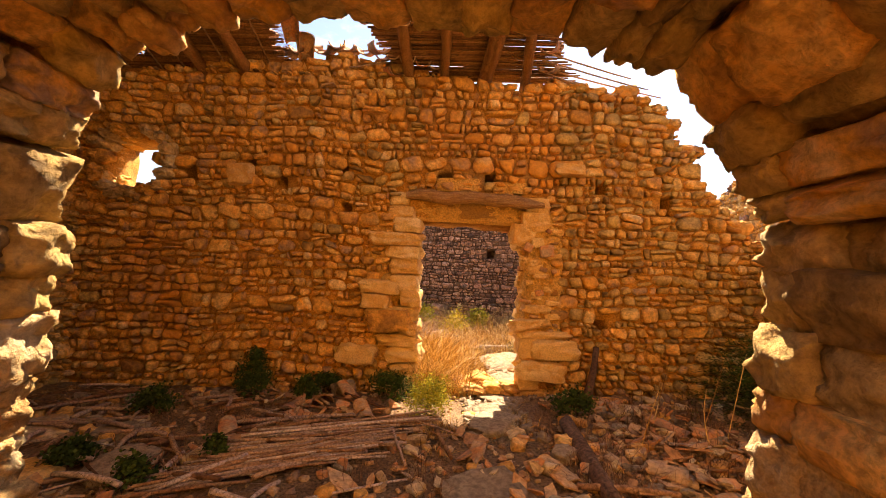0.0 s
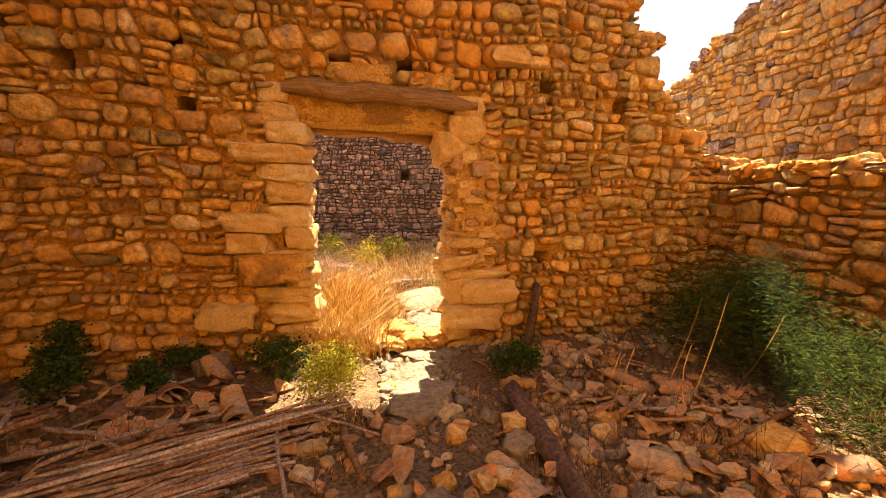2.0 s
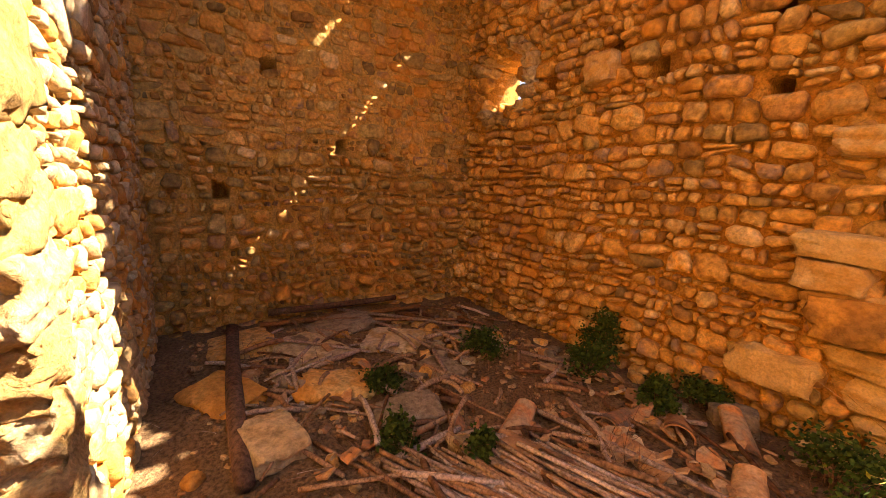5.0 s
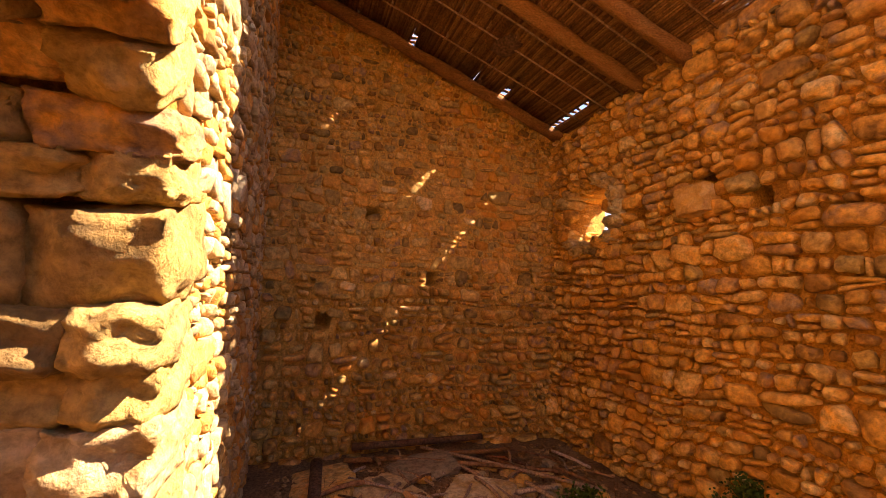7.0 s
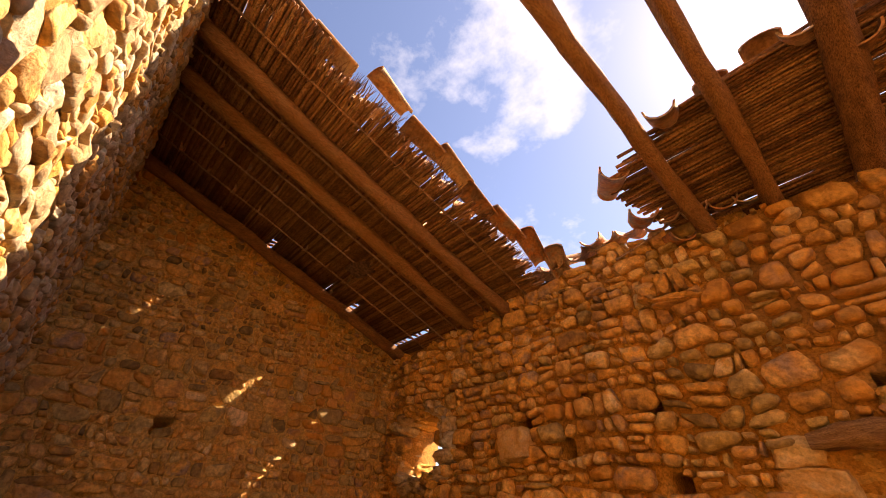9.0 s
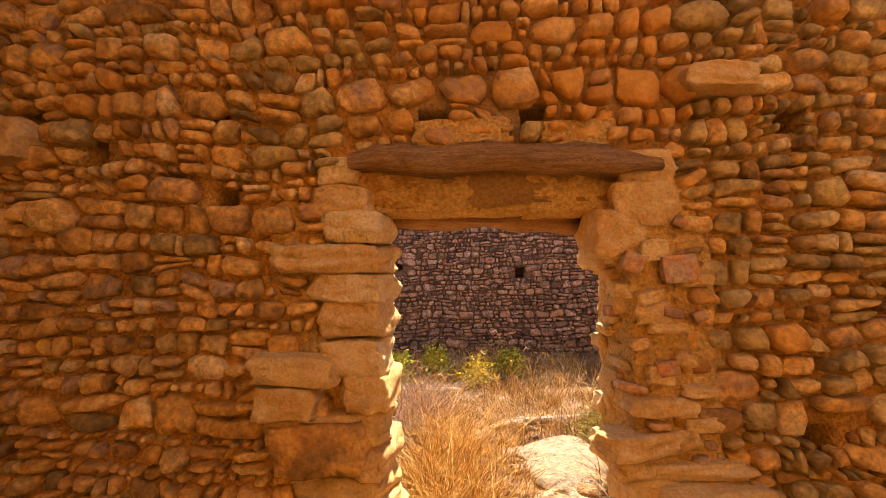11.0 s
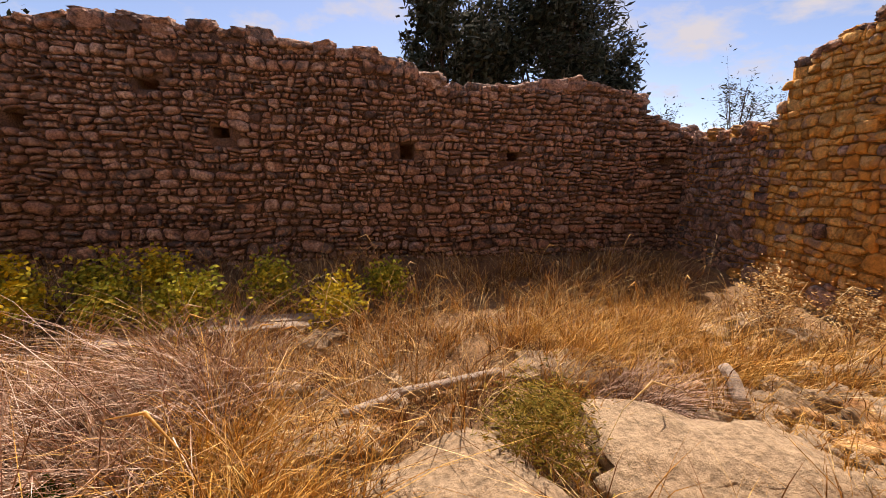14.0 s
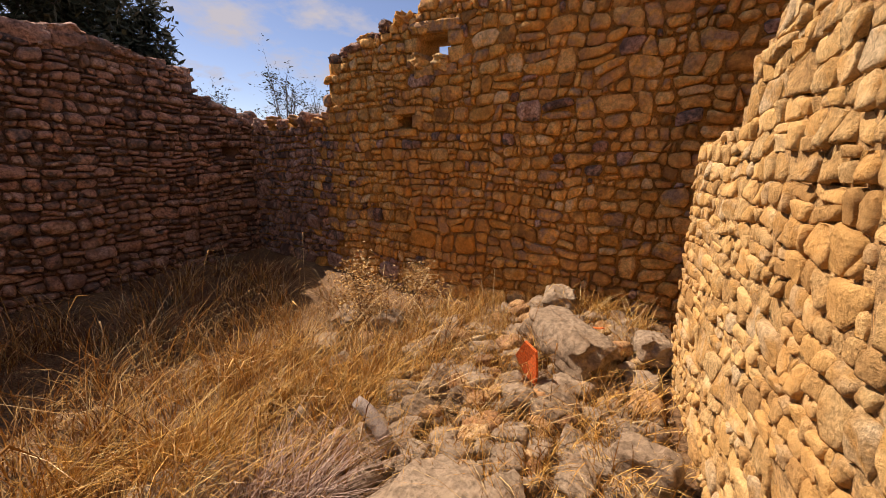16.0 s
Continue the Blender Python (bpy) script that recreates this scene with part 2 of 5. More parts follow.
def wall(name, face, thick, length, height, solid, material, recess=None, cell=0.08, behind=None):
    nu, nv = int(length / cell), int(height / cell)
    full = [[bool(solid((i + .5) * cell, (j + .5) * cell)) for j in range(nv)] for i in range(nu)]
    deep = [[bool(recess and recess((i + .5) * cell, (j + .5) * cell)) for j in range(nv)] for i in range(nu)]
    verts, faces, seen, rear = [], [], {}, []

    def v(i, j, k):
        if (i, j, k) not in seen:
            p = face.at(i * cell, j * cell, (0.0, -thick, 0.1 - thick)[k])
            if k < 2:
                p += noise.noise_vector(p * 5.0) * 0.022 + noise.noise_vector(p * 17.0) * 0.008
            seen[i, j, k] = len(verts)
            verts.append(p)
        return seen[i, j, k]

    def inside(i, j):
        return 0 <= i < nu and 0 <= j < nv and full[i][j]

    def hollow(i, j):
        return 0 <= i < nu and 0 <= j < nv and deep[i][j]

    for i in range(nu):
        for j in range(nv):
            if not full[i][j]:
                continue
            k = 2 if deep[i][j] else 0
            faces.append((v(i, j, k), v(i + 1, j, k), v(i + 1, j + 1, k), v(i, j + 1, k)))
            rear.append(len(faces))
            faces.append((v(i, j, 1), v(i, j + 1, 1), v(i + 1, j + 1, 1), v(i + 1, j, 1)))
            for di, dj, p, q in ((-1, 0, (i, j + 1), (i, j)), (1, 0, (i + 1, j), (i + 1, j + 1)), (0, -1, (i, j), (i + 1, j)), (0, 1, (i + 1, j + 1), (i, j + 1))):
                if not inside(i + di, j + dj):
                    faces.append((v(*q, k), v(*p, k), v(*p, 1), v(*q, 1)))
                elif k == 2 and not hollow(i + di, j + dj):
                    faces.append((v(*q, 2), v(*p, 2), v(*p, 0), v(*q, 0)))
    me = mesh_of(name, verts, faces, material)
    if behind:
        me.materials.append(behind)
        for k in rear:
            me.polygons[k].material_index = 1
    return tagged(new(name, me), kind="structure")


def rubble(owner, face, length, height, solid, material, stone=(0.2, 0.11), proud=(0.02, 0.06), gap=0.012, near=None, seed=1, other=None, other_where=None, most=300):
    """Roughly coursed rubble over a wall face: uneven courses of stones that follow one another's joints."""
    r = random.Random(seed)
    sh = stone[1]
    aspect = stone[0] / sh * 0.68
    lines = [-sh * 0.5]
    while lines[-1] < height + sh:
        lines.append(lines[-1] + sh * r.choice((0.65, 0.8, 0.9, 1.0, 1.15, 1.35, 1.7)))

    def bed(k, u):
        return lines[k] + sh * (0.75 * noise.noise((u * 0.8 + seed * 3, k * 0.13, seed)) + 0.5 * noise.noise((u * 3.3, k * 0.9, seed)))

    joined, count = {}, 0

    def lay_stone(poly):
        nonlocal count
        cx, cy = sum(p[0] for p in poly) / len(poly), sum(p[1] for p in poly) / len(poly)
        hu, hv = max(abs(p[0] - cx) for p in poly), max(abs(p[1] - cy) for p in poly)
        if hu < 0.016 or hv < 0.014 or not (0 <= cx <= length and 0 <= cy <= height) or not solid(cx, cy):
            return
        g = gap * r.uniform(0.3, 2.1)
        gu, gv = max(0.6, 1 - g / hu), max(0.6, 1 - g / hv)
        spin = r.gauss(0, 0.1)
        poly = [((px - cx) * gu - (py - cy) * spin, (py - cy) * gv + (px - cx) * spin) for px, py in poly]
        soft = []
        for i in range(len(poly)):
            ax, ay = poly[i - 1]
            bx, by = poly[i]
            c, e = r.uniform(0.16, 0.4), r.uniform(0.16, 0.4)
            soft += [(ax * (1 - c) + bx * c, ay * (1 - c) + by * c), (ax * e + bx * (1 - e), ay * e + by * (1 - e))]
        poly = soft
        n = len(poly)
        d = r.uniform(*proud) * (0.7 + min(1.0, hv / 0.06) * 0.45)
        tu, tv = r.uniform(-0.12, 0.12), r.uniform(-0.25, 0.2)
        centre = face.at(cx, cy)
        pts, wob = [], r.uniform(0, 50)
        for scale, out in ((0.96, -0.03), (1.0, 0.5), (0.9, 0.84), (0.62, 1.0)):
            for px, py in poly:
                j = 1 + 0.2 * noise.noise((px * 14 + wob, py * 14, out + cx))
                qx, qy = px * scale * j, py * scale * j
                q = out * d if out > 0 else out
                if out > 0.5:
                    q += (tu * qx + tv * qy) * out + 0.02 * noise.noise((qx * 15 + wob, qy * 15, cy))
                pts.append(face.at(cx + qx, cy + qy, q) - centre)
        pts.append(face.at(cx, cy, d * r.uniform(0.98, 1.12)) - centre)
        fs = [(b * n + i, b * n + (i + 1) % n, (b + 1) * n + (i + 1) % n, (b + 1) * n + i) for b in range(3) for i in range(n)]
        fs += [(3 * n + i, 3 * n + (i + 1) % n, 4 * n) for i in range(n)]
        mt = (other_where(cx, cy, r) if other else None) or material
        mt = other if mt is True else mt
        if near and count < most and near(cx, cy):
            ob = child("stone", mesh_of("stone", pts, fs, mt), owner)
            ob.location = centre
            count += 1
        else:
            vs, ff = joined.setdefault(mt.name, (mt, [], []))[1:]
            base = len(vs)
            vs += [p + centre for p in pts]
            ff += [tuple(i + base for i in f) for f in fs]

    for k in range(len(lines) - 1):
        u, slant = -r.uniform(0, stone[0]), 0.0
        while u < length + 0.1:
            h = max(0.04, bed(k + 1, u) - bed(k, u))
            w = min(0.55, max(0.06, h * aspect * r.choice((0.4, 0.6, 0.75, 0.9, 1.0, 1.15, 1.45))))
            s2 = r.gauss(0, 0.22) * h
            low = [(u + w * t, bed(k, u + w * t)) for t in (0, 0.5, 1)]
            high = [(u + w * t + slant * (1 - t) + s2 * t, max(bed(k, u + w * t) + 0.03, bed(k + 1, u + w * t))) for t in (1, 0.5, 0)]
            if h > sh * 1.1 and r.random() < 0.4:
                f0, f1 = r.uniform(0.35, 0.65), r.uniform(0.35, 0.65)
                mid = [tuple(a * (1 - f) + b * f for a, b in zip(p, q)) for p, q, f in zip(low, reversed(high), (f0, (f0 + f1) / 2, f1))]
                lay_stone(low + mid[::-1])
                lay_stone(mid + high)
            else:
                lay_stone(low + high)
            u, slant = u + w, s2
    for mt, vs, ff in joined.values():
        child("stonework", mesh_of("stonework", vs, ff, mt), owner, kind="stuff")


def lump(name, seed, material, cuts=5, square=0.62, rough=0.16, freq=1.6, fine=0.16):
    """A worn block: a rounded, uneven cube of unit size, 0.5 to each side."""
    vs, fs, index = [], [], {}
    off = Vector((seed * 7.3, seed * 3.1, seed * 1.7))

    def v(p):
        key = tuple(round(c, 4) for c in p)
        if key not in index:
            q = Vector(p)
            s = q.normalized() * 0.62
            q = q * square + s * (1 - square)
            q += noise.noise_vector(q * freq * 2 + off) * rough * 0.5 + noise.noise_vector(q * freq * 6 + off) * rough * fine
            index[key] = len(vs)
            vs.append(q)
        return index[key]

    g = [i / cuts - 0.5 for i in range(cuts + 1)]
    for ax in range(3):
        for side in (-0.5, 0.5):
            for i in range(cuts):
                for j in range(cuts):
                    quad = []
                    for a, b in ((i, j), (i + 1, j), (i + 1, j + 1), (i, j + 1)):
                        p = [0, 0, 0]
                        p[ax], p[(ax + 1) % 3], p[(ax + 2) % 3] = side, g[a], g[b]
                        quad.append(v(p))
                    fs.append(tuple(quad) if side > 0 else tuple(reversed(quad)))
    return mesh_of(name, vs, fs, material)


def placed(centre, size, turn=(0, 0, 0)):
    return Matrix.LocRotScale(Vector(centre), Euler([radians(a) for a in turn]), Vector(size))


def rod(name, points, radii, material, sides=8, rough=0.0, seed=0):
    """A tapered round bar along a bent line."""
    vs, fs = [], []
    pts = [Vector(p) for p in points]
    for k, p in enumerate(pts):
        d = (pts[min(k + 1, len(pts) - 1)] - pts[max(k - 1, 0)]).normalized()
        x = d.orthogonal().normalized()
        if abs(d.z) < 0.9:
            x = d.cross(Vector((0, 0, 1))).normalized()
        y = d.cross(x)
        for i in range(sides):
            a = 2 * math.pi * i / sides
            q = x * math.cos(a) + y * math.sin(a)
            f = 1 + rough * noise.noise((p + q * 0.3) * 4 + Vector((seed, 0, 0)))
            vs.append(p + q * radii[k] * f)
    for k in range(len(pts) - 1):
        for i in range(sides):
            fs.append((k * sides + i, k * sides + (i + 1) % sides, (k + 1) * sides + (i + 1) % sides, (k + 1) * sides + i))
    fs += [tuple(range(sides))[::-1], tuple(range((len(pts) - 1) * sides, len(pts) * sides))]
    fs = [tuple(reversed(f)) for f in fs]
    return mesh_of(name, vs, fs, material)


def bent(a, b, sag=0.0, side=0.0, steps=6, seed=0):
    a, b = Vector(a), Vector(b)
    c = (b - a).cross(Vector((0, 0, 1)))
    c = c.normalized() if c.length > 1e-4 else Vector((1, 0, 0))
    out = []
    for i in range(steps + 1):
        t = i / steps
        k = 4 * t * (1 - t)
        out.append(a.lerp(b, t) + Vector((0, 0, -sag * k)) + c * side * k + c * 0.01 * noise.noise((seed, t * 4, 0)))
    return out


def barrel_tile(name, material, length=0.42, wide=0.2, narrow=0.15, thick=0.013, cut=1.0, sides=7):
    """A half-round roof tile lying with its hollow down, along y."""
    vs, fs = [], []
    rows = 4
    for lay in (0, 1):
        for k in range(rows + 1):
            t = k / rows
            rr = (wide + (narrow - wide) * t) / 2 - lay * thick
            for i in range(sides + 1):
                a = math.pi * (i / sides)
                y = (t - 0.5) * length * (cut if k == rows and i % 2 else 1)
                vs.append((math.cos(a) * rr, y, math.sin(a) * rr * 0.85))
    w, o = sides + 1, (rows + 1) * (sides + 1)
    for k in range(rows):
        for i in range(sides):
            q = (k * w + i, (k + 1) * w + i, (k + 1) * w + i + 1, k * w + i + 1)
            fs += [tuple(reversed(q)), tuple(j + o for j in q)]
        for i in (0, sides):
            q = (k * w + i, (k + 1) * w + i, (k + 1) * w + i + o, k * w + i + o)
            fs.append(q if i == 0 else tuple(reversed(q)))
    for k in (0, rows):
        for i in range(sides):
            q = (k * w + i, k * w + i + 1, k * w + i + 1 + o, k * w + i + o)
            fs.append(q if k == 0 else tuple(reversed(q)))
    return mesh_of(name, vs, fs, material)


def sherd(name, seed, material, radius=0.1):
    """A broken piece of a curved tile."""
    r = random.Random(seed)
    n = r.randint(5, 7)
    rim = []
    for i in range(n):
        a = 2 * math.pi * (i + r.uniform(-0.3, 0.3)) / n
        q = r.uniform(0.55, 1.1)
        rim.append((math.cos(a) * q * 0.6, math.sin(a) * q * 0.42))
    def bow(x, y, z):
        return (x * radius * 2, y * radius * 2, (0.09 - y * y * 0.9) * radius + z)
    vs = [bow(0, 0, 0.007)] + [bow(x, y, 0.007) for x, y in rim] + [bow(0, 0, -0.007)] + [bow(x, y, -0.007) for x, y in rim]
    fs = []
    for i in range(n):
        j = (i + 1) % n
        fs += [(0, 1 + i, 1 + j), (n + 1, n + 2 + j, n + 2 + i), (1 + i, n + 2 + i, n + 2 + j, 1 + j)]
    return mesh_of(name, vs, fs, material, smooth=False)


def grass(name, tufts, material, seed=1, label="", width=0.0062, category="grass", flat=False):
    """Tufts of thin bowed blades; each tuft is (x, y, blades, height, spread, lean x, lean y)."""
    r = random.Random(seed)
    vs, fs = [], []
    for x, y, count, tall, spread, lx, ly in tufts:
        for _ in range(count):
            a, q = r.uniform(0, 6.283), spread * r.random() ** 0.7
            bx, by = x + math.cos(a) * q * 0.6, y + math.sin(a) * q * 0.6
            bz = ground_height(bx, by) - 0.02
            h = tall * r.choice((r.uniform(0.2, 0.7), r.uniform(0.4, 1.3)))
            out = r.uniform(0.1, 0.75) * h
            if flat:
                out, h = h, h * r.uniform(0.05, 0.25)
            dx, dy = math.cos(a) * out * 0.7 + lx * h + r.gauss(0, .5) * h, math.sin(a) * out * 0.7 + ly * h + r.gauss(0, .5) * h
            f = r.uniform(0, 6.283)
            wx, wy = math.cos(f) * width / 2, math.sin(f) * width / 2
            base = len(vs)
            for t, wd in ((0, 1.0), (0.4, 0.9), (0.75, 0.6)):
                px, py, pz = bx + dx * t * t, by + dy * t * t, bz + h * (t - 0.22 * t * t * t)
                vs += [(px - wx * wd, py - wy * wd, pz), (px + wx * wd, py + wy * wd, pz)]
            vs.append((bx + dx, by + dy, bz + h * 0.8))
            fs += [(base, base + 1, base + 3, base + 2), (base + 2, base + 3, base + 5, base + 4), (base + 4, base + 5, base + 6)]
    return tagged(new(name, mesh_of(name, vs, fs, material)), label, category, kind="stuff")


def bush(name, at, size, count, leaf, leaf_mat, twig_mat, seed, label, category="bush", clumps=14, long=2.0, droop=0.0):
    """A shrub: twigs rising from its foot, each with a clump of small leaves."""
    r = random.Random(seed)
    x, y = at
    z = ground_height(x, y)
    root = new(name)
    root.location = (x, y, z)
    tagged(root, label, category)
    tv, tf, lv, lf = [], [], [], []
    for c in range(clumps):
        a, e = r.uniform(0, 6.283), r.random()
        tip = Vector((math.cos(a) * size[0] * (1 - e * e * 0.7) * r.uniform(0.4, 1), math.sin(a) * size[1] * (1 - e * e * 0.7) * r.uniform(0.4, 1), size[2] * (0.25 + 0.75 * e) * r.uniform(0.8, 1.08)))
        line = [tip * t + Vector((0, 0, size[2] * 0.18 * 4 * t * (1 - t))) for t in (0, 0.35, 0.7, 1)]
        base = len(tv)
        for i, p in enumerate(line):
            w = 0.007 * (1 - i * 0.27) * max(0.6, size[2])
            tv += [p + Vector((w, 0, 0)), p + Vector((-w * .5, w * .87, 0)), p + Vector((-w * .5, -w * .87, 0))]
        for i in range(3):
            for k in range(3):
                q = base + i * 3
                tf.append((q + k, q + (k + 1) % 3, q + 3 + (k + 1) % 3, q + 3 + k))
        rad = (size[0] + size[1] + size[2]) / 3 * r.uniform(0.28, 0.5)
        for _ in range(count // clumps):
            d = Vector((r.gauss(0, 1), r.gauss(0, 1), r.gauss(0, 0.85)))
            p = line[r.choice((2, 3, 3))] + d * rad * 0.5
            if p.z < 0.01:
                p.z = r.uniform(0.01, 0.08)
            f = Vector((r.gauss(0, 1), r.gauss(0, 1), r.gauss(0.3 - droop, 0.7))).normalized()
            s = f.orthogonal().normalized() * leaf * r.uniform(0.6, 1.2) / 2
            f = f * leaf * long * r.uniform(0.6, 1.2) / 2
            k = len(lv)
            lv += [p - f, p + s, p + f, p - s]
            lf.append((k, k + 1, k + 2, k + 3))
    child("stem", mesh_of("stem", tv, tf, twig_mat), root, kind="stuff")
    child("foliage", mesh_of("foliage", lv, lf, leaf_mat, smooth=False), root, kind="stuff")
    return root


def tree(name, at, tall, crown, count, leaf, seed, label, bare=0.0, trunk=0.14):
    """A tapered trunk with forked limbs and a ragged crown of many leaves."""
    r = random.Random(seed)
    root = new(name)
    root.location = (at[0], at[1], -0.5)
    tagged(root, label, "tree")
    lv, lf, tv, tf = [], [], [], []

    def limb(a, b, r0, r1):
        k = len(tv)
        d = (b - a).normalized()
        x = d.orthogonal().normalized()
        y = d.cross(x)
        for p, q in ((a, r0), ((a + b) / 2 + x * (b - a).length * 0.06, (r0 + r1) / 2), (b, r1)):
            for i in range(6):
                w = math.pi * i / 3
                tv.append(p + (x * math.cos(w) + y * math.sin(w)) * q)
        for s in range(2):
            for i in range(6):
                tf.append((k + s * 6 + i, k + s * 6 + (i + 1) % 6, k + s * 6 + 6 + (i + 1) % 6, k + s * 6 + 6 + i))

    fork = Vector((0, 0, tall * 0.35))
    limb(Vector((0, 0, -0.1)), fork, trunk, trunk * 0.75)
    tips = []
    for i in range(9):
        a = i * 2.4 + r.uniform(-.4, .4)
        e = r.uniform(0.1, 1)
        p = Vector((math.cos(a) * crown * (1.05 - e * .55) * r.uniform(.55, 1), math.sin(a) * crown * (1.05 - e * .55) * r.uniform(.55, 1), tall * (0.45 + 0.5 * e)))
        limb(fork, p, trunk * 0.5, trunk * 0.15)
        for _ in range(11):
            q = p + Vector((r.gauss(0, .8), r.gauss(0, .8), r.gauss(0.35, 1.1))) * crown * 0.3
            limb(p.lerp(fork, r.uniform(0, .3)), q, trunk * 0.12, trunk * 0.03)
            tips.append(q)
    for q in tips:
        rad = crown * r.uniform(0.08, 0.17) * (1 - 0.5 * bare)
        for _ in range(int(count / len(tips) * r.uniform(0.5, 1.5) * (1 - bare * r.random()))):
            p = q + Vector((r.gauss(0, .8), r.gauss(0, .8), r.gauss(0, 1.4))) * rad
            f = Vector((r.gauss(0, 1), r.gauss(0, 1), r.gauss(0, 1))).normalized()
            s = f.orthogonal().normalized() * leaf * r.uniform(.5, 1.2) / 2
            f = f * leaf * r.uniform(.6, 1.3)
            k = len(lv)
            lv += [p - f, p + s, p + f, p - s]
            lf.append((k, k + 1, k + 2, k + 3))
    child("trunk", mesh_of("trunk", tv, tf, BARK), root)
    child("crown", mesh_of("crown", lv, lf, OLIVE, smooth=False), root)


# ---- ground ----
def ground_height(x, y):
    z = np.interp(y, [-4, 3.2, 4.4, 5.4, 8, 12], [0.02, 0.0, -0.03, -0.2, -0.3, -0.2])
    if y < 5.2:
        z += -0.11 * math.exp(-(((x - 0.5) / 0.45) ** 2 + ((y - 4.5) / 0.9) ** 2)) + 0.07 * math.exp(-(((x - 2.2) / 0.9) ** 2 + ((y - 3.0) / 0.7) ** 2))
    else:
        z += 0.25 * math.exp(-(((x - 5.2) / 1.2) ** 2 + ((y - 6.0) / 1.1) ** 2)) - 0.1 * math.exp(-(((x - 5.2) / 1.0) ** 2 + ((y - 9) / 1.0) ** 2))
    return float(z) + 0.035 * noise.noise((x * 1.7, y * 1.7, 3)) + 0.02 * noise.noise((x * 5, y * 5, 9))


def build_ground():
    xs = [-400, -120, -40, -15] + [-8 + 0.09 * i for i in range(190)] + [15, 40, 120, 400]
    ys = [-400, -120, -40, -10] + [-4 + 0.09 * i for i in range(192)] + [20, 45, 120, 400]
    vs = [(x, y, ground_height(x, y) + 0.006 * noise.noise((x * 30, y * 30, 1))) for y in ys for x in xs]
    w = len(xs)
    fs = [(j * w + i, j * w + i + 1, (j + 1) * w + i + 1, (j + 1) * w + i) for j in range(len(ys) - 1) for i in range(w - 1)]
    tagged(new("ground", mesh_of("ground", vs, fs, EARTH)), kind="structure")


build_ground()

# ---- walls ----
FOOT = -0.4
HOLES = [(-3.12, 2.49), (-2.42, 2.6), (-1.25, 2.57), (-1.22, 2.07), (0.03, 2.47), (0.53, 2.5), (-1.97, 2.42), (1.9, 2.37), (2.72, 2.2), (1.02, 0.02), (1.95, 0.75)]


def front_top(x):
    return np.interp(x, [-5.2, -4.5, -3.5, -2.5, -1.7, -1.2, -0.7, 0, 0.9, 1.5, 2.2, 2.6, 2.75, 2.85, 3.05, 3.12, 3.3, 3.55, 3.8, 4.6], [3.74, 3.74, 3.76, 3.88, 3.95, 3.98, 3.88, 3.75, 3.62, 3.66, 3.55, 3.4, 3.3, 3.0, 2.85, 2.55, 2.25, 2.05, 1.72, 1.66])


def front_solid(u, v):
    x, z = u - 5.2, v + FOOT
    if -0.56 < x < 1.1 and z < 1.98:
        return False
    if ((x + 3.83) / 0.37) ** 4 + ((z - 2.58) / 0.31) ** 4 < 1:
        return False
    return z < front_top(x)


def front_recess(u, v):
    x, z = u - 5.2, v + FOOT
    return any(abs(x - a) < 0.075 and abs(z - b) < 0.085 for a, b in HOLES)


def front_stone(u, v):
    x, z = u - 5.2, v + FOOT
    if -0.58 < x < 1.26 and z < 2.34:
        return False
    if any(abs(x - a) < 0.08 and abs(z - b) < 0.08 for a, b in HOLES):
        return False
    return front_solid(u, v) and z > -0.25


def front_kind(u, v, r):
    """Browner, lichened stone beside the doorway and in one band over the window side; gold among the ochre elsewhere."""
    brown = 0.5 if u > 6.6 else 0.5 if 4.1 < u < 5.0 and v > 2.6 else 0.06
    if r.random() < brown:
        return MOSSY
    return GOLD if r.random() < 0.45 else None


inner = Face((-5.2, 4.85), (1, 0), FOOT, 0.012)
wall_front = wall("wall_front", inner, 0.5, 9.8, 4.6, front_solid, MORTAR, front_recess, behind=CREAM)
rubble(wall_front, inner, 9.8, 4.5, front_stone, OCHRE, (0.2, 0.108), (0.04, 0.095), 0.013, lambda u, v: 3.2 < u < 8.2 and v < 2.4, 3, GOLD, front_kind)
outer = Face((4.6, 5.35), (-1, 0), FOOT, -0.012)
rubble(wall_front, outer, 9.8, 4.5, lambda u, v: front_solid(9.8 - u, v) and not (-0.55 < 4.6 - u < 1.15 and v + FOOT < 2.3), SHELL, (0.15, 0.1), (0.006, 0.028), 0.004, lambda u, v: u < 3.4 and v < 2.9, 8, JAMB, lambda u, v, r: r.random() < 0.4)

ARCH = [(-1.41, -0.4), (-1.41, 0.4), (-1.38, 0.76), (-1.34, 1.2), (-1.3, 1.42), (-1.27, 1.68), (-1.23, 1.85), (-1.15, 2.07), (-1.03, 2.18), (-0.85, 2.24), (-0.6, 2.27), (-0.28, 2.31), (0, 2.3), (0.3, 2.27), (0.56, 2.2), (0.73, 2.13), (0.84, 2.0), (0.99, 1.84), (1.05, 1.66), (1.04, 1.44), (1.06, 1.24), (1.03, 1.0), (1.0, 0.7), (1.01, 0.3), (1.03, -0.4)]


def in_arch(x, z, grow=0.0):
    cx, cz = -0.15, 1.0
    x, z = cx + (x - cx) / (1 + grow / 1.1), cz + (z - cz) / (1 + grow / 1.1)
    hit = False
    for (ax, az), (bx, bz) in zip(ARCH, ARCH[1:] + ARCH[:1]):
        if (az > z) != (bz > z) and x < ax + (z - az) / (bz - az) * (bx - ax):
            hit = not hit
    return hit


def roof_height(y):
    return 5.13 - 0.36 * (y - 1.4)


ARCH_IN = 1.33
arch_face = Face((4.6, ARCH_IN), (-1, 0), FOOT)


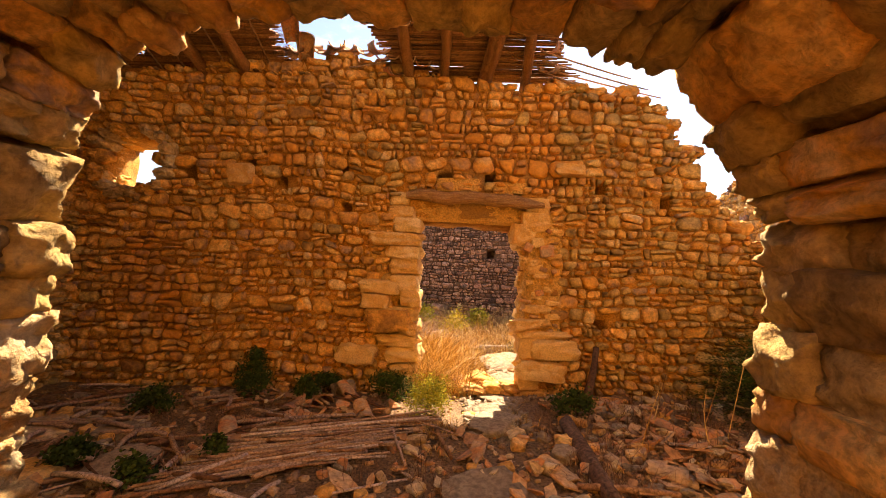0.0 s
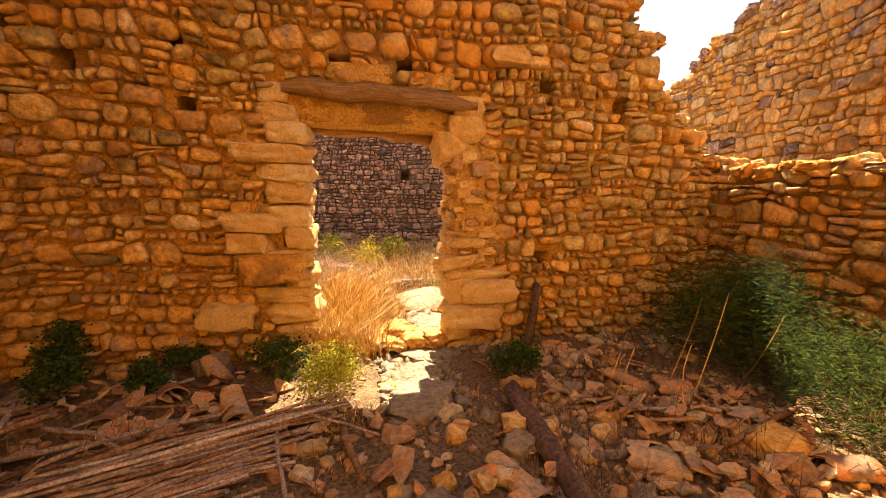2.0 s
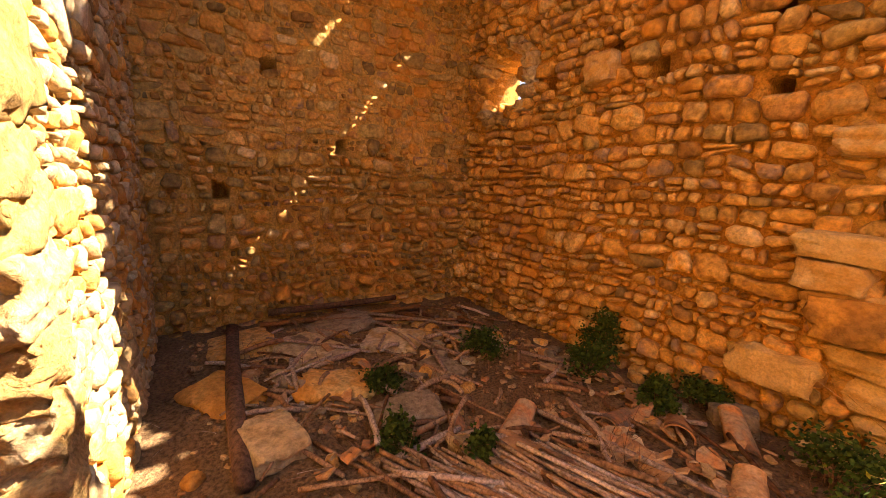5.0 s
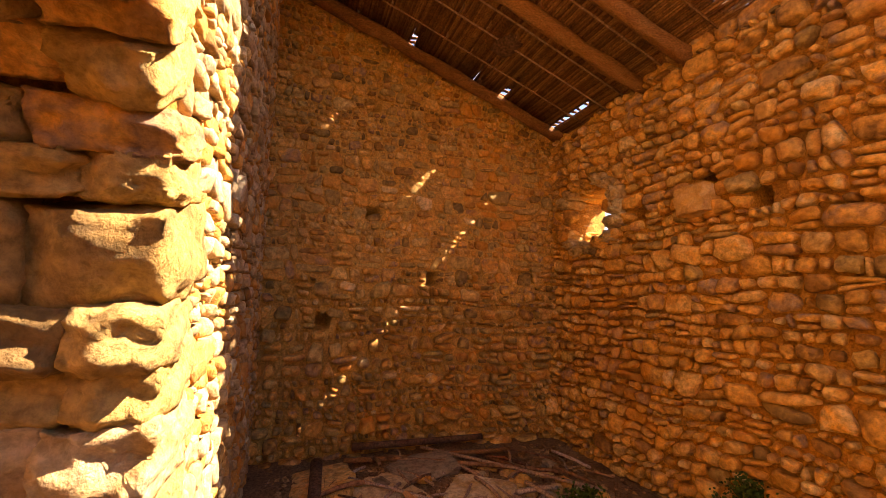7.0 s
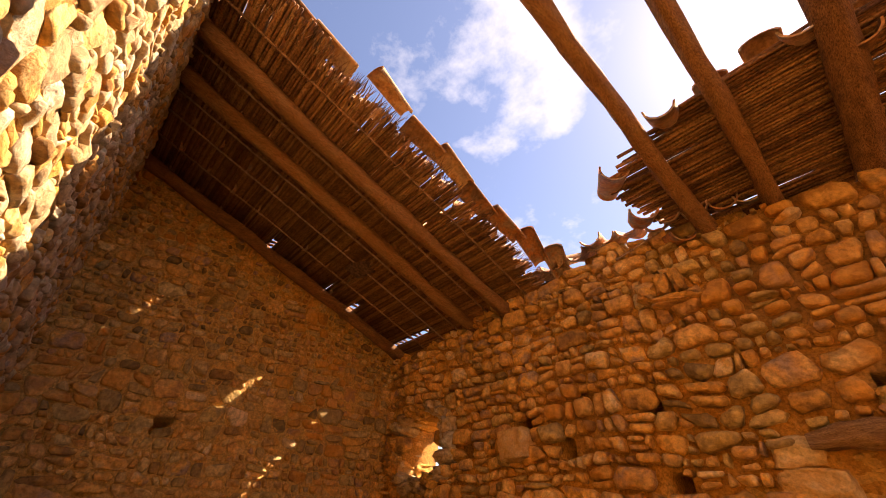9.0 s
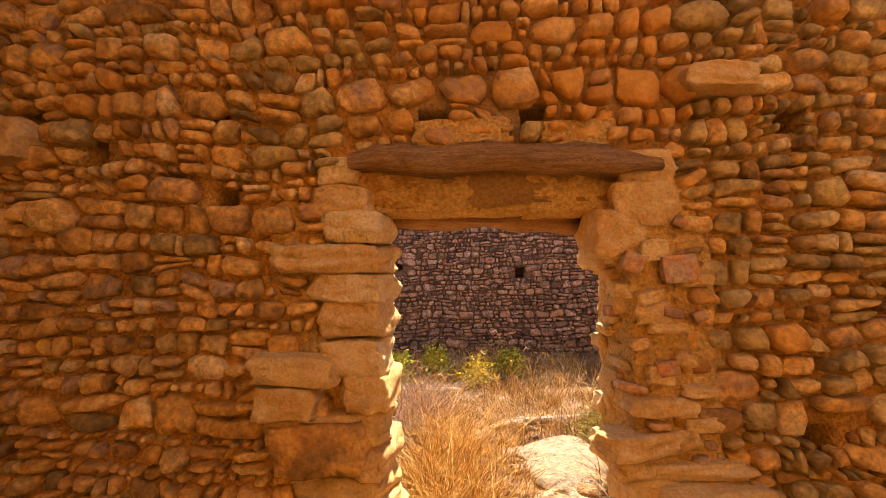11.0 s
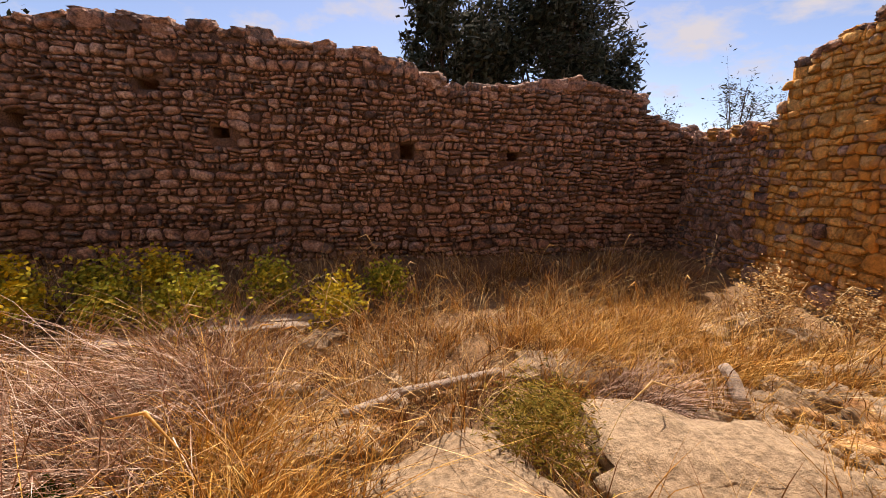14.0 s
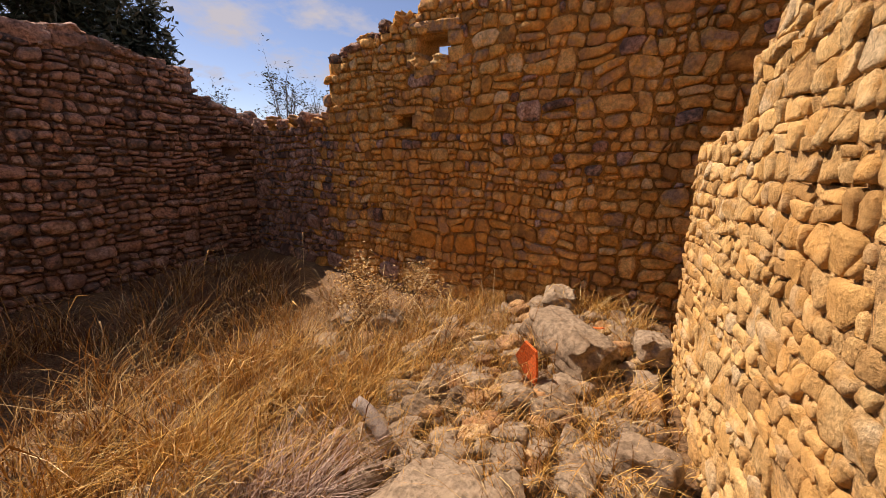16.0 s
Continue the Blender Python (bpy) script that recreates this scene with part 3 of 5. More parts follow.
def arch_solid(u, v):
    x, z = 4.6 - u, v + FOOT
    return not in_arch(x, z, 0.14) and z < np.interp(x, [-5.2, -1.9, -1.5, 4.6], [5.5, 5.45, 5.1, 4.6])


wall_arch = wall("wall_arch", arch_face, 0.72, 9.8, 6.0, arch_solid, MORTAR)
rubble(wall_arch, arch_face, 9.8, 5.9, lambda u, v: arch_solid(u, v) and not in_arch(4.6 - u, v + FOOT, 0.2), PALE, (0.15, 0.09), (0.012, 0.045), 0.007, lambda u, v: 5.9 < u < 8.0 and v < 3.4, 21, OCHRE, lambda u, v, r: r.random() < 0.35, most=260)

left_face = Face((-4.52, 1.25), (0, 1), FOOT)
LEFT_HOLES = [(2.48, 3.84), (2.48, 2.59), (3.14, 1.86), (3.78, 1.9), (1.99, 1.34), (3.43, 0.21)]


def left_recess(u, v):
    return any(abs(u + 1.25 - a) < 0.07 and abs(v + FOOT - b) < 0.07 for a, b in LEFT_HOLES)


def left_solid(u, v):
    return v + FOOT < roof_height(u + 1.25) + 0.04


wall_left = wall("wall_left", left_face, 0.6, 3.7, 5.8, left_solid, PLASTER, left_recess)
rubble(wall_left, left_face, 3.62, 5.7, lambda u, v: left_solid(u, v) and not left_recess(u, v) and 0.3 < v < 2.2 + 0.5 * noise.noise((u * 1.5, 3, 1)), OCHRE, (0.19, 0.115), (0.05, 0.13), 0.024, lambda u, v: v < 2.4, 31, GOLD, lambda u, v, r: r.random() < 0.25 or (r.random() < 0.5 and MOSSY))

rubble(wall_left, left_face, 3.62, 5.7, lambda u, v: left_solid(u, v) and not left_recess(u, v) and v > 2.2 + 0.5 * noise.noise((u * 1.5, 3, 1)), OCHRE, (0.17, 0.1), (0.008, 0.04), 0.01, None, 32, MOSSY, lambda u, v, r: r.random() < 0.3 or (r.random() < 0.3 and GOLD))

low_face = Face((3.88, 5.0), (0, -1), FOOT)
low_solid = lambda u, v: v + FOOT < 1.62 + 0.12 * noise.noise((u * 2.2, 4, 0)) + 0.06 * noise.noise((u * 9, 1, 0))
wall_low = wall("wall_low", low_face, 0.6, 4.4, 2.6, low_solid, MORTAR)
rubble(wall_low, low_face, 4.4, 2.4, low_solid, GOLD, (0.2, 0.11), (0.04, 0.1), 0.016, lambda u, v: u < 3, 41, OCHRE, lambda u, v, r: r.random() < 0.3 or (r.random() < 0.5 and MOSSY))

far_face = Face((-4.9, 12.1), (1, 0), -0.7)
FAR_HOLES = [(-2.35, 2.51), (-4.0, 1.9), (-1.45, 1.84), (1.44, 1.68), (3.38, 1.61), (6.6, 1.61)]


def far_solid(u, v):
    x = u - 4.9
    return v - 0.7 < np.interp(x, [-4.9, -4.6, -3.95, -2.5, -1.1, 0.6, 1.5, 2.0, 3.65, 4.9, 5.9, 6.15, 7.2, 9], [2.05, 2.45, 3.2, 3.27, 3.28, 3.12, 2.95, 2.7, 2.8, 2.92, 2.78, 2.45, 2.1, 2.1]) + 0.05 * noise.noise((x * 5, 2, 0)) + 0.04 * noise.noise((x * 13, 2, 0))


far_recess = lambda u, v: any(abs(u - 4.9 - a) < 0.13 and abs(v - 0.7 - b) < 0.1 for a, b in FAR_HOLES)
wall_far = wall("wall_far", far_face, 0.6, 12.4, 4.0, far_solid, GAP_SHADE_MORTAR, far_recess)
# stones stop short of the holes; the darkened mortar there passes for hollow
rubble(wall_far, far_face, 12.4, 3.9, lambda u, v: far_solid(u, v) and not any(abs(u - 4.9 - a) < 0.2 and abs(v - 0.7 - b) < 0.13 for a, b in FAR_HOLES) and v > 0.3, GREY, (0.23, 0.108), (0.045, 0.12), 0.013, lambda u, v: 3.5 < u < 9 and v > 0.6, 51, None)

RIGHT_FROM, RIGHT_ALONG = (7.15, 12.2), (-0.23, -1)
right_face = Face(RIGHT_FROM, RIGHT_ALONG, -0.7)


def right_solid(u, v):
    z = v - 0.7
    if 4.05 < u < 4.5 and 2.68 < z < 3.02:
        return False
    return z < np.interp(u, [0, 0.9, 2.25, 2.35, 2.9, 3.6, 4.4, 5.4, 6.2, 9.5], [2.05, 2.1, 2.05, 2.9, 3.05, 3.25, 3.4, 3.75, 4.0, 4.2]) + 0.03 * noise.noise((u * 9, 5, 0))


right_recess = lambda u, v: abs(u - 3.8) < 0.1 and abs(v - 2.72) < 0.08 or abs(u - 5.1) < .06 and abs(v - 2.3) < .06
wall_right = wall("wall_right", right_face, 0.36, 9.6, 5.0, right_solid, MORTAR, right_recess)
rubble(wall_right, right_face, 9.6, 4.95, lambda u, v: right_solid(u, v) and not (3.6 < u < 4.0 and 2.58 < v < 2.86) and not (3.9 < u < 4.66 and 3.3 < v < 3.8) and v > 0.25, GOLD, (0.25, 0.14), (0.03, 0.065), 0.01, lambda u, v: 2.3 < u < 6.6 and v < 3.3, 61, GREY, lambda u, v, r: u < 2.6 - r.random() * 0.9 or r.random() < 0.05 or (r.random() < 0.35 and OCHRE))

sr = random.Random(8)
for u, z, w, h in ((3.96, 2.75, .2, .16), (3.94, 2.93, .22, .15), (4.6, 2.76, .2, .17), (4.59, 2.94, .2, .15), (4.12, 2.6, .3, .13), (4.45, 2.6, .32, .12), (4.28, 3.1, .75, .13), (3.57, 2.0, .2, .14), (4.03, 2.02, .18, .16), (3.8, 2.16, .4, .1), (3.8, 1.88, .36, .1)):
    ob = child("window_stone", lump("window_stone", int(u * 100), GOLD, 6, 0.8, 0.16), wall_right)
    ob.matrix_world = Matrix.Translation(right_face.at(u, z + 0.7, -0.08)) @ Matrix.Rotation(math.atan2(-1, -0.23), 4, "Z") @ placed((0, 0, 0), (w, 0.3, h), (0, sr.uniform(-4, 4), 0))

side_face = Face((-4.9, 9.0), (0, 1), -0.7)
side_solid = lambda u, v: v - 0.7 < np.interp(u, [0, 1.6, 3.0], [2.0, 2.3, 1.75]) + 0.1 * noise.noise((u * 1.3, 7, 0)) + 0.08 * noise.noise((u * 7, 7, 0))
wall_side = wall("wall_side", side_face, 0.6, 3.2, 3.4, side_solid, GAP_SHADE_MORTAR)
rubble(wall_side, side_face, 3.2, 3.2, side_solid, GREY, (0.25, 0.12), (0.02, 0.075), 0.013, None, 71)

# plain walls that close the unseen space behind the first room
for nm, st, al, ln in (("wall_back", (4.6, -3.4), (-1, 0), 9.8), ("wall_back_left", (-4.6, -3.4), (0, 1), 4.1), ("wall_back_right", (4.0, 0.7), (0, -1), 4.1)):
    wall(nm, Face(st, al, FOOT), 0.5, ln, 4.2, lambda u, v: True, MORTAR, cell=0.2)

# ragged stones round the small window
wr = random.Random(15)
WINDOW = [lump("window_stone", s, PALE if s % 2 else OCHRE, 7, 0.6, 0.34, 1.6, 0.4) for s in (91, 92, 93)]
for k in range(17):
    a = k / 17 * 2 * math.pi
    for yy in (4.93, 5.2):
        ob = child("window_stone", wr.choice(WINDOW), wall_front)
        ob.matrix_world = placed((-3.83 + math.cos(a) * wr.uniform(.45, .5), yy, 2.58 + math.sin(a) * wr.uniform(.39, .43)), (wr.uniform(.14, .24), .34, wr.uniform(.1, .17)), (wr.uniform(-15, 15), wr.uniform(-20, 20), wr.uniform(-20, 20)))

# stones through the thickness at the doorway
BLOCKS = [lump("jamb_stone", s, OCHRE if s == 4 else JAMB, 13, 0.66, 0.21, 1.25, 0.15) for s in range(1, 10)]
PALE_BLOCKS = [lump("arch_stone", s, SHELL if s % 2 else PALE, 13, 0.68, 0.22, 1.4, 0.28) for s in range(81, 87)]
rr = random.Random(5)


def stack(owner, z0, z1, edge, depth0, depth1, side, low, high, name="jamb_stone"):
    """Courses of long stones up one side of an opening; edge(y, z) is the face of the jamb."""
    z = z0
    while z < z1:
        h = min(rr.uniform(low, high), z1 - z + 0.04)
        cut = rr.choice((0.42, 0.55, 0.68))
        for a, b in ((0, cut), (cut, 1)):
            ya, yb = depth0 + (depth1 - depth0) * a, depth0 + (depth1 - depth0) * b
            w = rr.choice((0.22, 0.3, 0.36, 0.44, 0.56))
            e = edge((ya + yb) / 2, z + h / 2) + side * rr.uniform(-0.03, 0.03)
            ob = child(name, rr.choice(BLOCKS), owner)
            ob.matrix_world = placed((e + side * w / 2 * 1.14, (ya + yb) / 2, z + h / 2), (w * 1.12, (yb - ya) * 1.08, h * 1.02), (rr.uniform(-4, 4), rr.uniform(-4, 4), rr.uniform(-4, 4)))
        z += h


stack(wall_front, -0.15, 1.95, lambda y, z: -0.26 - 0.75 * max(0, y - 4.98) * (1 if z < 1.5 else 0.5), 4.77, 5.4, -1, 0.11, 0.2)
stack(wall_front, -0.25, 0.62, lambda y, z: 0.92 + 0.45 * max(0, y - 4.95), 4.78, 5.35, 1, 0.15, 0.24)
plaster = lump("plaster", 4, PLASTER, 22, 0.9, 0.1, 2.4, 0.35)
for c, s in (((-0.1, 5.05, 2.08), (0.6, 0.34, 0.22)), ((0.36, 5.07, 2.09), (0.55, 0.32, 0.25)), ((0.8, 5.05, 2.06), (0.6, 0.34, 0.23)), ((0.16, 4.86, 2.4), (0.5, 0.07, 0.16)), ((0.8, 4.87, 2.38), (0.4, 0.06, 0.14)), ((1.22, 5.07, 1.45), (0.44, 0.5, 0.7)), ((1.21, 5.07, 0.9), (0.44, 0.5, 0.66)), ((1.18, 5.07, 1.85), (0.4, 0.5, 0.5)), ((-0.74, 5.08, 0.5), (0.44, 0.44, 1.3)), ((-0.72, 5.08, 1.5), (0.44, 0.44, 1.1))):
    ob = child("plaster", plaster, wall_front, "crumbling ochre plaster")
    ob.matrix_world = placed(c, s)
# a corbelled head, stones and brick fragments showing through the plaster of the jamb
for c, s in (((1.05, 5.14, 1.76), (0.32, 0.34, 0.24)), ((0.98, 4.95, 1.82), (0.3, 0.3, 0.26)), ((1.12, 4.93, 1.97), (0.34, 0.3, 0.24)), ((1.15, 4.93, 2.16), (0.3, 0.24, 0.2)), ((-.5, 4.93, 2.05), (0.3, 0.25, 0.16)), ((-.55, 4.93, 2.22), (0.24, 0.22, 0.16)), ((1.02, 5.0, 0.62), (0.24, 0.44, 0.16)), ((1.06, 4.87, 0.74), (0.46, 0.24, 0.12)), ((1.12, 4.86, 0.93), (0.3, 0.2, 0.09))):
    ob = child("jamb_stone", rr.choice(BLOCKS), wall_front)
    ob.matrix_world = placed(c, s, (rr.uniform(-5, 5), rr.uniform(-5, 5), rr.uniform(-8, 8)))
for k in range(26):
    z = 0.72 + k * 0.04
    on_front = k % 2
    c = (rr.uniform(1.02, 1.36), 4.82, z) if on_front else (1.0, rr.uniform(4.9, 5.3), z)
    ob = child("jamb_stone", rr.choice(BLOCKS), wall_front)
    w, h = rr.uniform(.08, .2), rr.uniform(.05, .12)
    ob.matrix_world = placed(c, (w, .1, h) if on_front else (.1, w, h), (rr.uniform(-8, 8), rr.uniform(-14, 14), rr.uniform(-8, 8)))
for c, s, m, spin in (((1.02, 4.79, 1.66), (0.1, 0.05, 0.1), CLAY, 25), ((1.24, 4.775, 1.62), (0.16, 0.06, 0.14), CLAY, -4), ((0.955, 4.95, 1.4), (0.05, 0.1, 0.06), CLAY, 5), ((1.2, 4.78, 1.4), (0.09, 0.05, 0.05), CLAY, 12), ((1.33, 4.78, 1.38), (0.06, 0.05, 0.05), CLAY, -20), ((0.99, 4.83, 1.02), (0.14, 0.1, 0.035), CLAY, 10), ((1.16, 4.79, 1.12), (0.1, 0.06, 0.07), CLAY, -8), ((1.26, 4.78, 1.86), (0.06, 0.05, 0.05), CLAY, 30), ((1.1, 4.79, 0.84), (0.1, 0.06, 0.035), CLAY, 4)):
    ob = child("brick", lump("brick", 3, m, 4, 0.9, 0.05), wall_front, "orange brick fragment set in the plaster")
    ob.matrix_world = placed(c, s, (rr.uniform(-6, 6), spin, rr.uniform(-6, 6)))

# the two timber lintels of the doorway
def timber(name, a, b, tall, deep, material, seed, sag=0.0, cuts=14):
    """A hewn, cracked beam with uneven faces."""
    vs, fs = [], []
    a, b = Vector(a), Vector(b)
    d = (b - a).normalized()
    y = Vector((0, 0, 1)).cross(d).normalized()
    ring = [(-.5, -.3), (-.5, .2), (-.34, .5), (.0, .46), (.34, .5), (.5, .25), (.5, -.28), (.3, -.5), (0, -.44), (-.32, -.5)]
    for k in range(cuts + 1):
        t = k / cuts
        p = a.lerp(b, t) + Vector((0, 0.03 * noise.noise((t * 4, seed, 3)), -sag * 4 * t * (1 - t) + 0.035 * noise.noise((t * 5, seed, 0)) + 0.012 * noise.noise((t * 17, seed, 1))))
        taper = 0.55 + 0.45 * min(1, 7 * t, 7 * (1 - t))
        for q, (i, j) in enumerate(ring):
            f = taper * (1 + 0.45 * noise.noise((t * 5 + seed, q * 1.3, 0)) + 0.2 * noise.noise((t * 22 + seed, q * 2.3, 4)))
            vs.append(p + y * i * deep * f + Vector((0, 0, j * tall * f)))
    n = len(ring)
    for k in range(cuts):
        for i in range(n):
            fs.append((k * n + i, k * n + (i + 1) % n, (k + 1) * n + (i + 1) % n, (k + 1) * n + i))
    fs += [tuple(range(n)), tuple(range(cuts * n, cuts * n + n))[::-1]]
    return mesh_of(name, vs, [tuple(reversed(f)) for f in fs], material)


thing("lintel", timber("lintel", (-0.46, 4.82, 2.25), (1.2, 4.82, 2.17), 0.13, 0.24, LINTEL, 1, -0.02, 22), Matrix(), "weathered brown timber lintel set over the doorway", "lintel")
thing("lintel", timber("lintel", (-0.42, 5.2, 1.98), (0.98, 5.2, 1.9), 0.12, 0.24, SOFFIT, 9, -0.03, 18), Matrix(), "dark bowed timber lintel under the doorway's plaster", "lintel")

# stones of the arched opening
AB = [lump("arch_stone", s, GOLD if s % 3 == 0 else MOSSY, 12, 0.68, 0.22, 1.3, 0.2) for s in range(11, 20)]
pos, total = [], 0.0
for (ax, az), (bx, bz) in zip(ARCH, ARCH[1:]):
    pos.append((total, Vector((ax, 0, az)), Vector((bx, 0, bz))))
    total += math.hypot(bx - ax, bz - az)
s = 0.0
while s < total - 0.05:
    low_part = s < 1.5 or s > total - 1.5
    step = rr.uniform(0.15, 0.25) if low_part else rr.choice((0.09, 0.12, 0.15, 0.19, 0.24))
    mid = s + step / 2
    k = max(q for q in range(len(pos)) if pos[q][0] <= mid)
    a, b = pos[k][1], pos[k][2]
    p = a.lerp(b, (mid - pos[k][0]) / max(1e-6, (b - a).length))
    d = (b - a).normalized()
    out = Vector((-d.z, 0, d.x))
    ang = math.degrees(math.atan2(d.z, d.x))
    cut = rr.choice((0.4, 0.5, 0.62))
    upright = p.z < 1.7
    for ya, yb in ((0.6, 0.6 + 0.4 * cut), (0.6 + 0.4 * cut, 1.37 - 0.45 * cut), (1.37 - 0.45 * cut, 1.37)):
        thick = rr.uniform(0.26, 0.42)
        jut = rr.uniform(-0.03, 0.05) + 0.02
        ob = child("arch_stone", rr.choice(PALE_BLOCKS if low_part else AB), wall_arch)
        ob.matrix_world = placed(p + out * (thick / 2 - 0.02 + jut) + Vector((0, (ya + yb) / 2, 0)), (step * 1.12, (yb - ya) * 1.1, thick), (rr.uniform(-5, 5), -ang + rr.uniform(-6, 6), rr.uniform(-5, 5)))
    s += step

# ---- loose stones on the wall tops ----
COPING = [lump("coping_stone", s, m, 7, 0.58, 0.38, 1.6, 0.4) for s, m in ((31, GREY), (32, OCHRE), (33, GOLD), (34, GREY), (35, PALE))]


def coping(owner, face, u0, u1, top, meshes, size, back, seed, rows=2):
    r = random.Random(seed)
    for row in range(rows):
        u = u0
        while u < u1:
            w = r.uniform(*size)
            h = w * r.uniform(0.4, 0.7)
            ob = child("coping_stone", r.choice(meshes), owner)
            p = face.at(u + w / 2, top(u + w / 2) + h * 0.22 + r.uniform(-.03, .02), -0.06 - row * back)
            ob.matrix_world = placed(p, (w * 1.1, r.uniform(0.16, 0.26), h), (r.uniform(-14, 14), r.uniform(-14, 14), r.uniform(-30, 30)))
            u += w * r.uniform(0.85, 1.15)


def edge_of(solid, z0):
    def top(u):
        v = 0.3
        while solid(u, v + 0.04) and v < 6:
            v += 0.04
        return v
    return top


coping(wall_far, far_face, 0.5, 12.0, edge_of(far_solid, 0), COPING[0:1] + COPING[3:4], (0.18, 0.44), 0.28, 1)
coping(wall_right, right_face, 0.2, 9.0, edge_of(right_solid, 0), [COPING[0], COPING[2], COPING[3]], (0.14, 0.34), 0.28, 2)
coping(wall_front, inner, 5.4, 9.7, edge_of(front_solid, 0), [COPING[1], COPING[2]], (0.12, 0.26), 0.2, 3)
coping(wall_front, inner, 2.1, 3.0, edge_of(front_solid, 0), [COPING[1], COPING[4]], (0.1, 0.2), 0.2, 4)
coping(wall_low, low_face, 0.4, 4.2, edge_of(low_solid, 0), [COPING[1], COPING[2]], (0.12, 0.26), 0.28, 5)
coping(wall_side, side_face, 0.1, 3.0, edge_of(side_solid, 0), [COPING[0], COPING[3]], (0.18, 0.4), 0.28, 6)
for x, z, w, h, m, tilt in ((-0.9, 3.4, .1, .17, 1, 4), (-0.79, 3.4, .08, .19, 1, -6), (-1.03, 3.38, .14, .15, 2, 8), (-0.86, 3.27, .3, .08, 2, 3)):
    ob = child("niche_stone", COPING[m], wall_front)
    ob.matrix_world = placed((x, 4.84, z), (w, 0.2, h), (0, tilt, 0))
for x, z, w, h in ((1.5, 2.6, 0.32, 0.12), (-0.75, 1.15, 0.42, 0.14), (-0.8, 0.98, 0.3, 0.16), (-0.62, 0.75, 0.44, 0.24), (-1.0, 0.35, .4, .2), (1.35, 0.45, 0.5, 0.2), (1.2, 0.2, .5, .2), (-2.45, 2.45, .26, .22)):
    ob = child("stone", rr.choice(BLOCKS), wall_front, "large squared stone standing proud")
    ob.matrix_world = placed((x, 4.81, z), (w * 1.1, 0.24, h * 1.1), (0, rr.uniform(-3, 3), 0))

# ---- roof over the left of the room ----
cane_r = random.Random(77)


def cane_mesh(name, length, radius, material, seed, sides=5):
    pts = bent((-length / 2, 0, 0), (length / 2, 0, 0), 0.012 * noise.noise((seed, 1, 1)), 0.02 * noise.noise((seed, 2, 2)), 5, seed)
    return rod(name, pts, [radius * k for k in (1.1, 1.0, 1.05, 0.95, 0.95, 0.8)], material, sides)


def beam(x, y0, y1, radius, seed, drop=0.09, bend=0.03):
    a, b = (x, y0, roof_height(y0) - drop), (x, y1, roof_height(y1) - drop)
    pts = bent(a, b, 0.03 * noise.noise((seed, 3, 0)), bend * noise.noise((seed * 1.7, 5.3, 0.4)) * 3, 14, seed)
    rad = [radius * (1 + 0.14 * noise.noise((seed * 3 + k * 0.7, 1, 0))) for k in range(15)]
    return thing("roof_beam", rod("roof_beam", pts, rad, WOOD, 12, 0.5, seed), Matrix(), "rough round brown timber roof beam resting on the stone wall", "beam", "roof beams")


for k, x in enumerate((-4.43, -3.03, -2.5)):
    beam(x, 1.2, 5.0, 0.075, k + 1)
for k, (x, y0, rad) in enumerate(((-0.47, 1.3, 0.062), (-0.05, 1.3, 0.06), (0.46, 1.3, 0.085), (0.98, 1.3, 0.06))):
    beam(x, y0, 5.1, rad, k + 11, 0.1, 0.1)

ROOF_GAPS = [2.82, 4.02, 4.79]
reed_roof = tagged(new("reed_roof"), "dark red-brown cane matting laid over roof beams", "roof")
long_canes = [cane_mesh("cane", 2.5, 0.0165, ROOF_CANE, s) for s in range(6)]
y, k = 1.34, 0
while y < 5.05:
    for lay in (0, 1):
        ragged = cane_r.uniform(-0.12, 0.1) + (0.1 if y < 2.2 else 0)
        if abs(y - 3.66) < 0.06 and lay == 0:
            continue
        torn = [reach for g, reach in zip(ROOF_GAPS, (-4.14, -4.14, -3.62)) if abs(y - g) < 0.037]
        ob = child("cane", cane_r.choice(long_canes), reed_roof)
        x0 = torn[0] + cane_r.uniform(-.08, .04) if torn else -4.5 + cane_r.uniform(-.03, .03)
        x1 = -1.98 + ragged
        ob.matrix_world = placed(((x0 + x1) / 2, y + cane_r.uniform(-.006, .006), roof_height(y) - 0.012 + lay * 0.017), ((x1 - x0) / 2.5, 1, 1), (-19.8, cane_r.uniform(-.25, .25), cane_r.uniform(-.7, .7)))
    y += 0.0215
# short canes added across the gaps to break the sunlight into dashes
for g, reach in zip(ROOF_GAPS, (-4.14, -4.14, -3.62)):
    x = -4.48
    while x < reach:
        ob = child("cane", long_canes[0], reed_roof)
        ob.matrix_world = placed((x, g, roof_height(g) + 0.02), (0.05, 1.2, 1), (0, 0, 90 + cane_r.uniform(-25, 25)))
        x += cane_r.uniform(0.07, 0.14)
tie = rod("tie", bent((0, 1.3, roof_height(1.3) - 0.03), (0, 5.0, roof_height(5.0) - 0.03), 0, 0.02, 8), [0.012] * 9, CANE, 5)
for x in (-4.0, -3.6, -3.3, -2.76, -2.2):
    ob = child("tie", tie, reed_roof)
    ob.location.x = x
wisp_v, wisp_f = [], []
